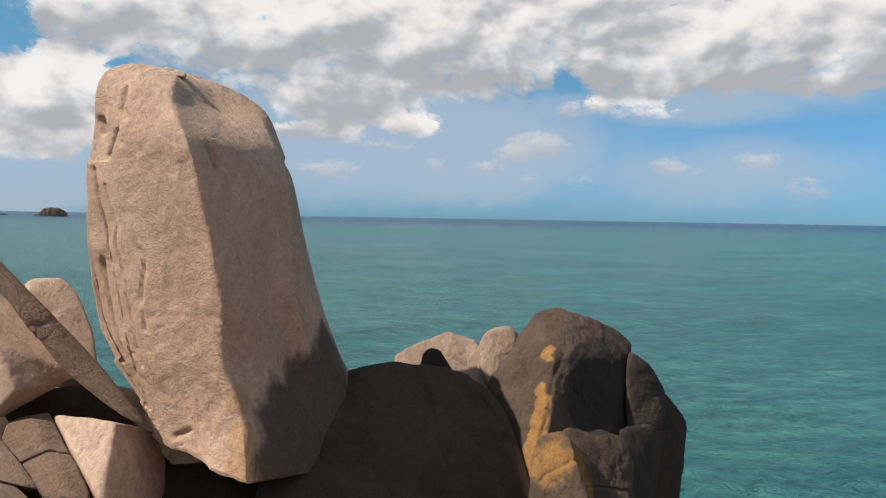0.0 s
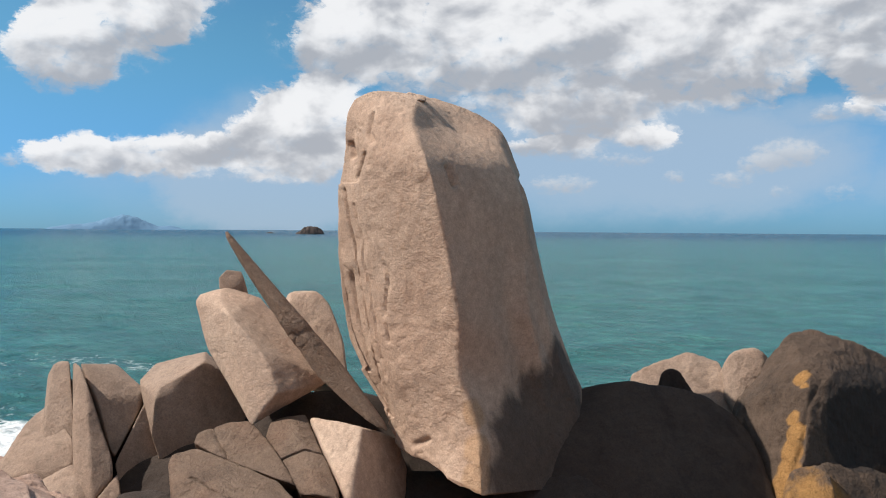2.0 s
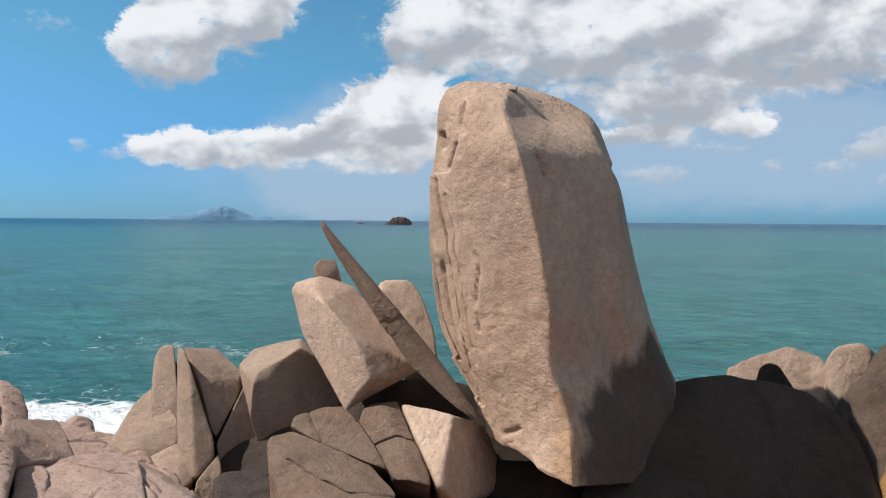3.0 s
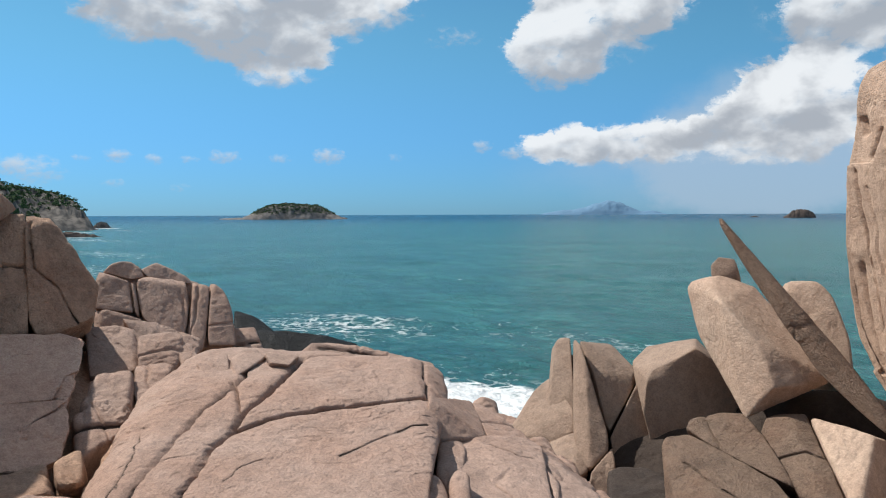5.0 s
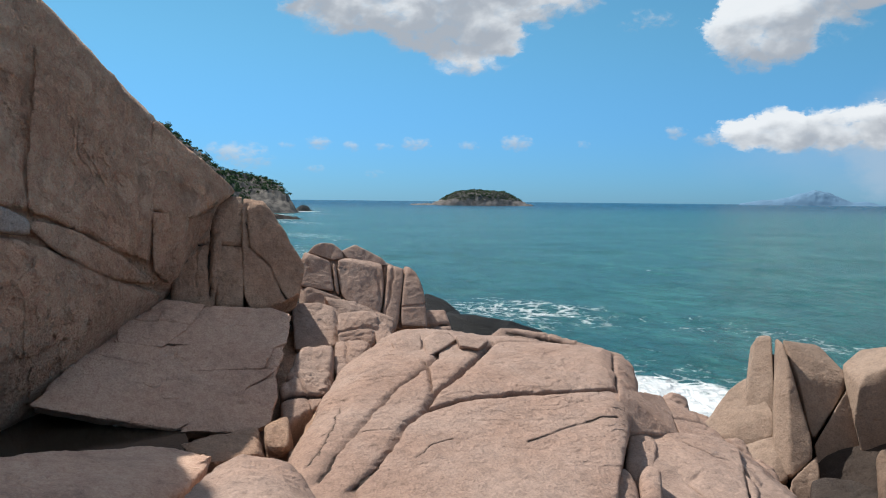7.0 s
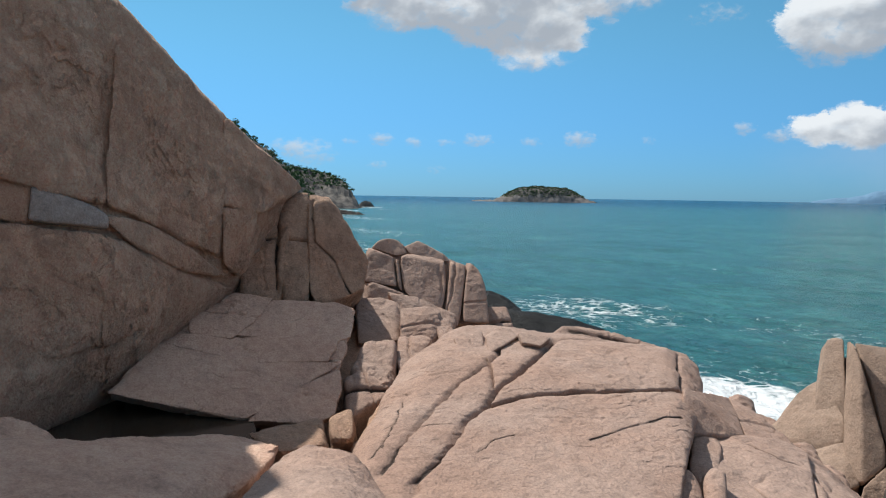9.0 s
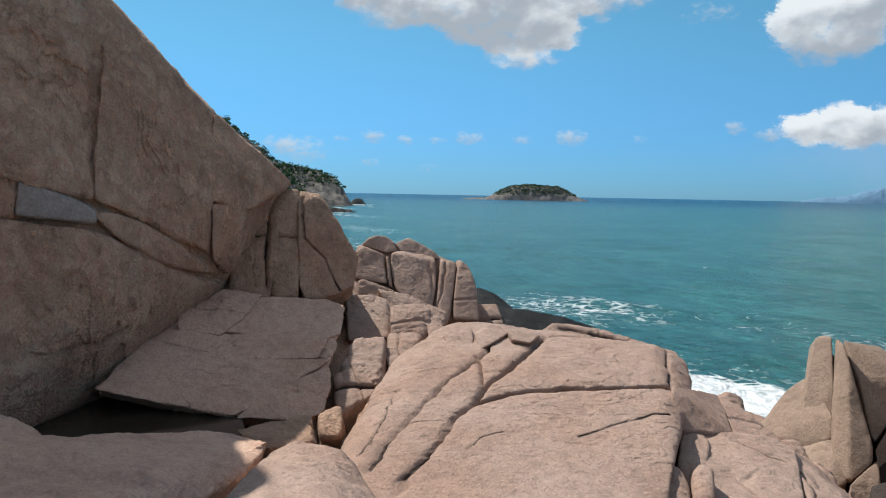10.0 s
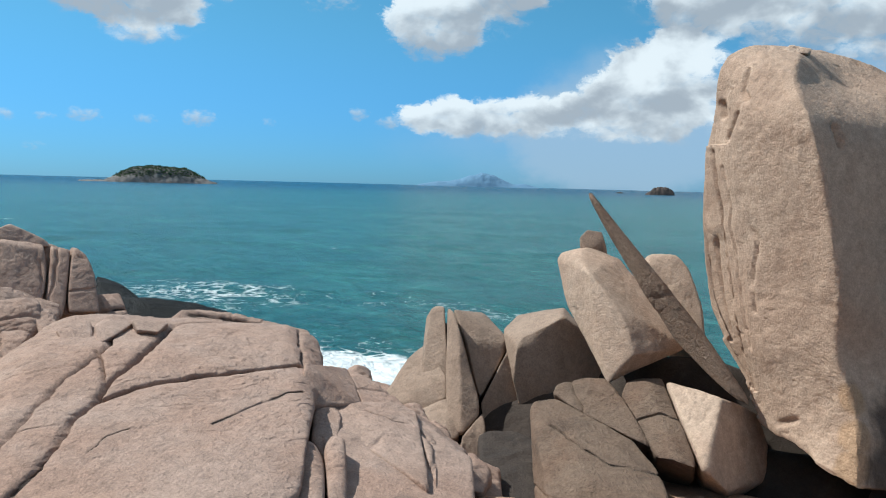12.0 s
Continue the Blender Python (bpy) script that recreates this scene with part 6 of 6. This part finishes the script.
def sea():
    r = np.r_[0.0, np.geomspace(9, 4700, 270)]
    a = np.linspace(0, 2 * math.pi, 440, endpoint=False)
    R, A = np.meshgrid(r, a, indexing="ij")
    p = np.stack([(-R * np.sin(A)).ravel(), (R * np.cos(A)).ravel(), 0 * R.ravel()], 1)
    c, s = math.cos(0.66), math.sin(0.66)
    turned = np.stack([p[:, 0] * c + p[:, 1] * s, (p[:, 1] * c - p[:, 0] * s) * 2.2, p[:, 2]], 1)
    fade = np.clip(1.3 - R.ravel() / 260, 0, 1)
    p[:, 2] = fade * (0.16 * fractal(turned, 9.0, 4, 80, 0.6))
    k = np.arange(p.shape[0]).reshape(R.shape)
    quads = np.stack([k[:-1], k[1:], np.roll(k[1:], -1, 1), np.roll(k[:-1], -1, 1)], -1).reshape(-1, 4)
    return tagged(new("water", sheet("water", p, quads, sea_water())), "choppy turquoise sea with foam near the rocks", "sea", kind="structure")


sea()


def land_colour(name, green, rock, haze=0.0, scale=0.08):
    m, t, b = material(name)
    geo = t.nodes.new("ShaderNodeNewGeometry").outputs["Position"]
    tone = fbm(t, geo, scale, 6, 0.65, 0.3)
    colour = blend(t, ramp(t, tone, 0.35, 0.65), (*green, 1), (*rock, 1))
    t.links.new(colour, b.inputs["Base Color"])
    b.inputs["Roughness"].default_value = 0.95
    b.inputs["Specular IOR Level"].default_value = 0.1
    return m


LEAF = land_colour("scrub_leaves", (0.045, 0.085, 0.038), (0.075, 0.112, 0.05), scale=0.5)
SHORE_ROCK = land_colour("shore_rock", (0.16, 0.145, 0.13), (0.055, 0.052, 0.05), scale=0.3)
PALE_SHORE = land_colour("pale_shore_rock", (0.22, 0.20, 0.185), (0.09, 0.083, 0.077), scale=0.15)
DARK_ROCK = land_colour("dark_islet_rock", (0.10, 0.075, 0.065), (0.06, 0.05, 0.045), scale=0.2)
# the haze over the far land is put into its blue colour
BLUE_LAND = land_colour("distant_hazy_land", (0.115, 0.21, 0.315), (0.13, 0.23, 0.335), scale=0.01)


def hill_mesh(name, mat, length, width, profile, rough, n=(120, 40), seed=0, sink=2.0, keep=None):
    """A long hill on the sea: profile gives its height along the length; keep trims it to the ground above that height."""
    u, v = np.linspace(-1, 1, n[0]), np.linspace(-1, 1, n[1])
    U, V = np.meshgrid(u, v, indexing="ij")
    high = np.interp(U.ravel(), *zip(*profile))
    p = np.stack([U.ravel() * length / 2, V.ravel() * width / 2, 0 * U.ravel()], 1)
    wobble = 0.25 * fractal(p + 0.0, length / 6, 3, seed)
    body = np.clip(1 - np.abs(V.ravel() + 0.3 * wobble) ** 2.6, 0, 1)
    p[:, 2] = high * body * (1 + 0.3 * wobble) + rough * fractal(p, length / 25, 5, seed + 9, 0.6) * np.sqrt(body) - sink * (1 - body)
    k = np.arange(U.size).reshape(U.shape)
    quads = np.stack([k[:-1, :-1], k[1:, :-1], k[1:, 1:], k[:-1, 1:]], -1).reshape(-1, 4)
    if keep is not None:
        quads = quads[(p[quads][:, :, 2] > keep).any(1)]
    return sheet(name, p, quads, mat), p


def clumps(name, spots, sizes, mat, parent, label, seed):
    """Scrub: a crowd of small uneven leaf clumps, each a ragged tuft of blades."""
    rng = np.random.default_rng(seed)
    verts, faces = [], []
    for at, size in zip(spots, sizes):
        n = 18
        d = rng.normal(size=(n, 3))
        d[:, 2] = np.abs(d[:, 2]) * 0.9
        d /= np.linalg.norm(d, axis=1)[:, None]
        c = at + d * size * rng.uniform(0.45, 1.0, (n, 1))
        e1 = np.cross(d, rng.normal(size=(n, 3)))
        e1 /= np.linalg.norm(e1, axis=1)[:, None] + 1e-9
        e2 = np.cross(d, e1) + d * 0.3
        w = size * rng.uniform(0.2, 0.42, (n, 1))
        k = 4 * n * len(verts)
        verts.append(np.stack([c - e1 * w, c - e2 * w * 0.6, c + e1 * w, c + e2 * w * 0.6], 1).reshape(-1, 3))
        faces.append(np.arange(4 * n).reshape(-1, 4) + k)
    ob = new(name, sheet(name, np.concatenate(verts), np.concatenate(faces), mat, smooth=False))
    ob.parent = parent
    return tagged(ob, label, kind="stuff")


def island(name, bearing, distance, length, width, profile, rock, label, category, scrub=0, clump=1.5, low=3.0, rough=1.5, turn=0.0, seed=0, sink=2.0):
    b = radians(bearing)
    base = new(name)
    base.location = (-distance * math.sin(b), distance * math.cos(b), -0.5)
    base.rotation_euler = (0, 0, b + radians(turn))
    me, p = hill_mesh("rock", rock, length, width, profile, rough, seed=seed, sink=sink)
    body = new("rock", me)
    body.parent = base
    if scrub:
        rng = np.random.default_rng(seed)
        high = p[p[:, 2] > low + rng.uniform(0, low * 0.5, len(p))]
        pick = high[rng.integers(0, len(high), scrub)] + rng.normal(size=(scrub, 3)) * (clump, clump, clump * 0.1)
        clumps("scrub", pick, clump * rng.uniform(0.6, 1.3, scrub), LEAF, base, "dark green scrub", seed)
    return tagged(base, label, category)


island("island", 60.4, 1000, 150, 70, ((-1, 0.3), (-.8, 0.9), (-.62, 2.4), (-.45, 9), (-.25, 15), (.1, 18), (.5, 17.5), (.72, 9), (.9, 3), (1, 1)),
       PALE_SHORE, "low scrub-covered island with a pale rocky shore", "island", scrub=3600, clump=1.0, low=6.0, rough=1.6, seed=3)
island("islet", 25.7, 1000, 34, 20, ((-1, 1), (-.7, 4), (-.4, 9), (0, 10), (.5, 9), (.85, 6), (1, 1)), DARK_ROCK, "small dark rocky islet far out at sea", "islet", rough=0.8, seed=8)
island("islet", 28.4, 1150, 14, 6, ((-1, .3), (-.3, 1.8), (.2, 2.2), (1, .3)), DARK_ROCK, "tiny low rock breaking the sea", "islet", rough=0.3, seed=12, sink=1)
island("island", 38.2, 3600, 520, 200, ((-1, 4), (-.72, 18), (-.5, 20), (-.3, 34), (-.1, 48), (.08, 62), (.28, 50), (.45, 30), (.6, 14), (.8, 18), (1, 3)),
       BLUE_LAND, "hazy blue mountainous island on the horizon", "island", rough=2.5, seed=15)
island("headland", 77.3, 400, 95, 120, ((-1, 20), (-.5, 18.5), (0, 18), (.2, 16.5), (.38, 15), (.53, 10.5), (.6, 6.5), (.64, 1), (.7, -1.5), (1, -2)), SHORE_ROCK, "green headland with pale rocks along its shore", "headland", scrub=1500, clump=1.3, low=7.0, rough=2.0, seed=21)
island("headland", 84.5, 150, 50, 60, ((-1, 34), (-.5, 29), (0, 22.5), (.38, 16.7), (.6, 13), (.76, 9.5), (.9, 5), (1, 1)), SHORE_ROCK, "steep slope grown over with dark green bushes", "headland", scrub=2600, clump=0.6, low=4.0, rough=0.8, seed=25)
island("islet", 72.1, 405, 8, 6, ((-1, .8), (-.6, 2.4), (0, 3.4), (.5, 2.8), (1, .6)), SHORE_ROCK, "low grey rock off the headland's point", "islet", rough=0.4, seed=31, sink=1)
island("islet", 73.8, 245, 15, 7, ((-1, 2.2), (-.4, 2.0), (.2, 1.5), (.7, .9), (1, .3)), DARK_ROCK, "long low rock washed by the surf", "islet", rough=0.3, seed=33, sink=1)
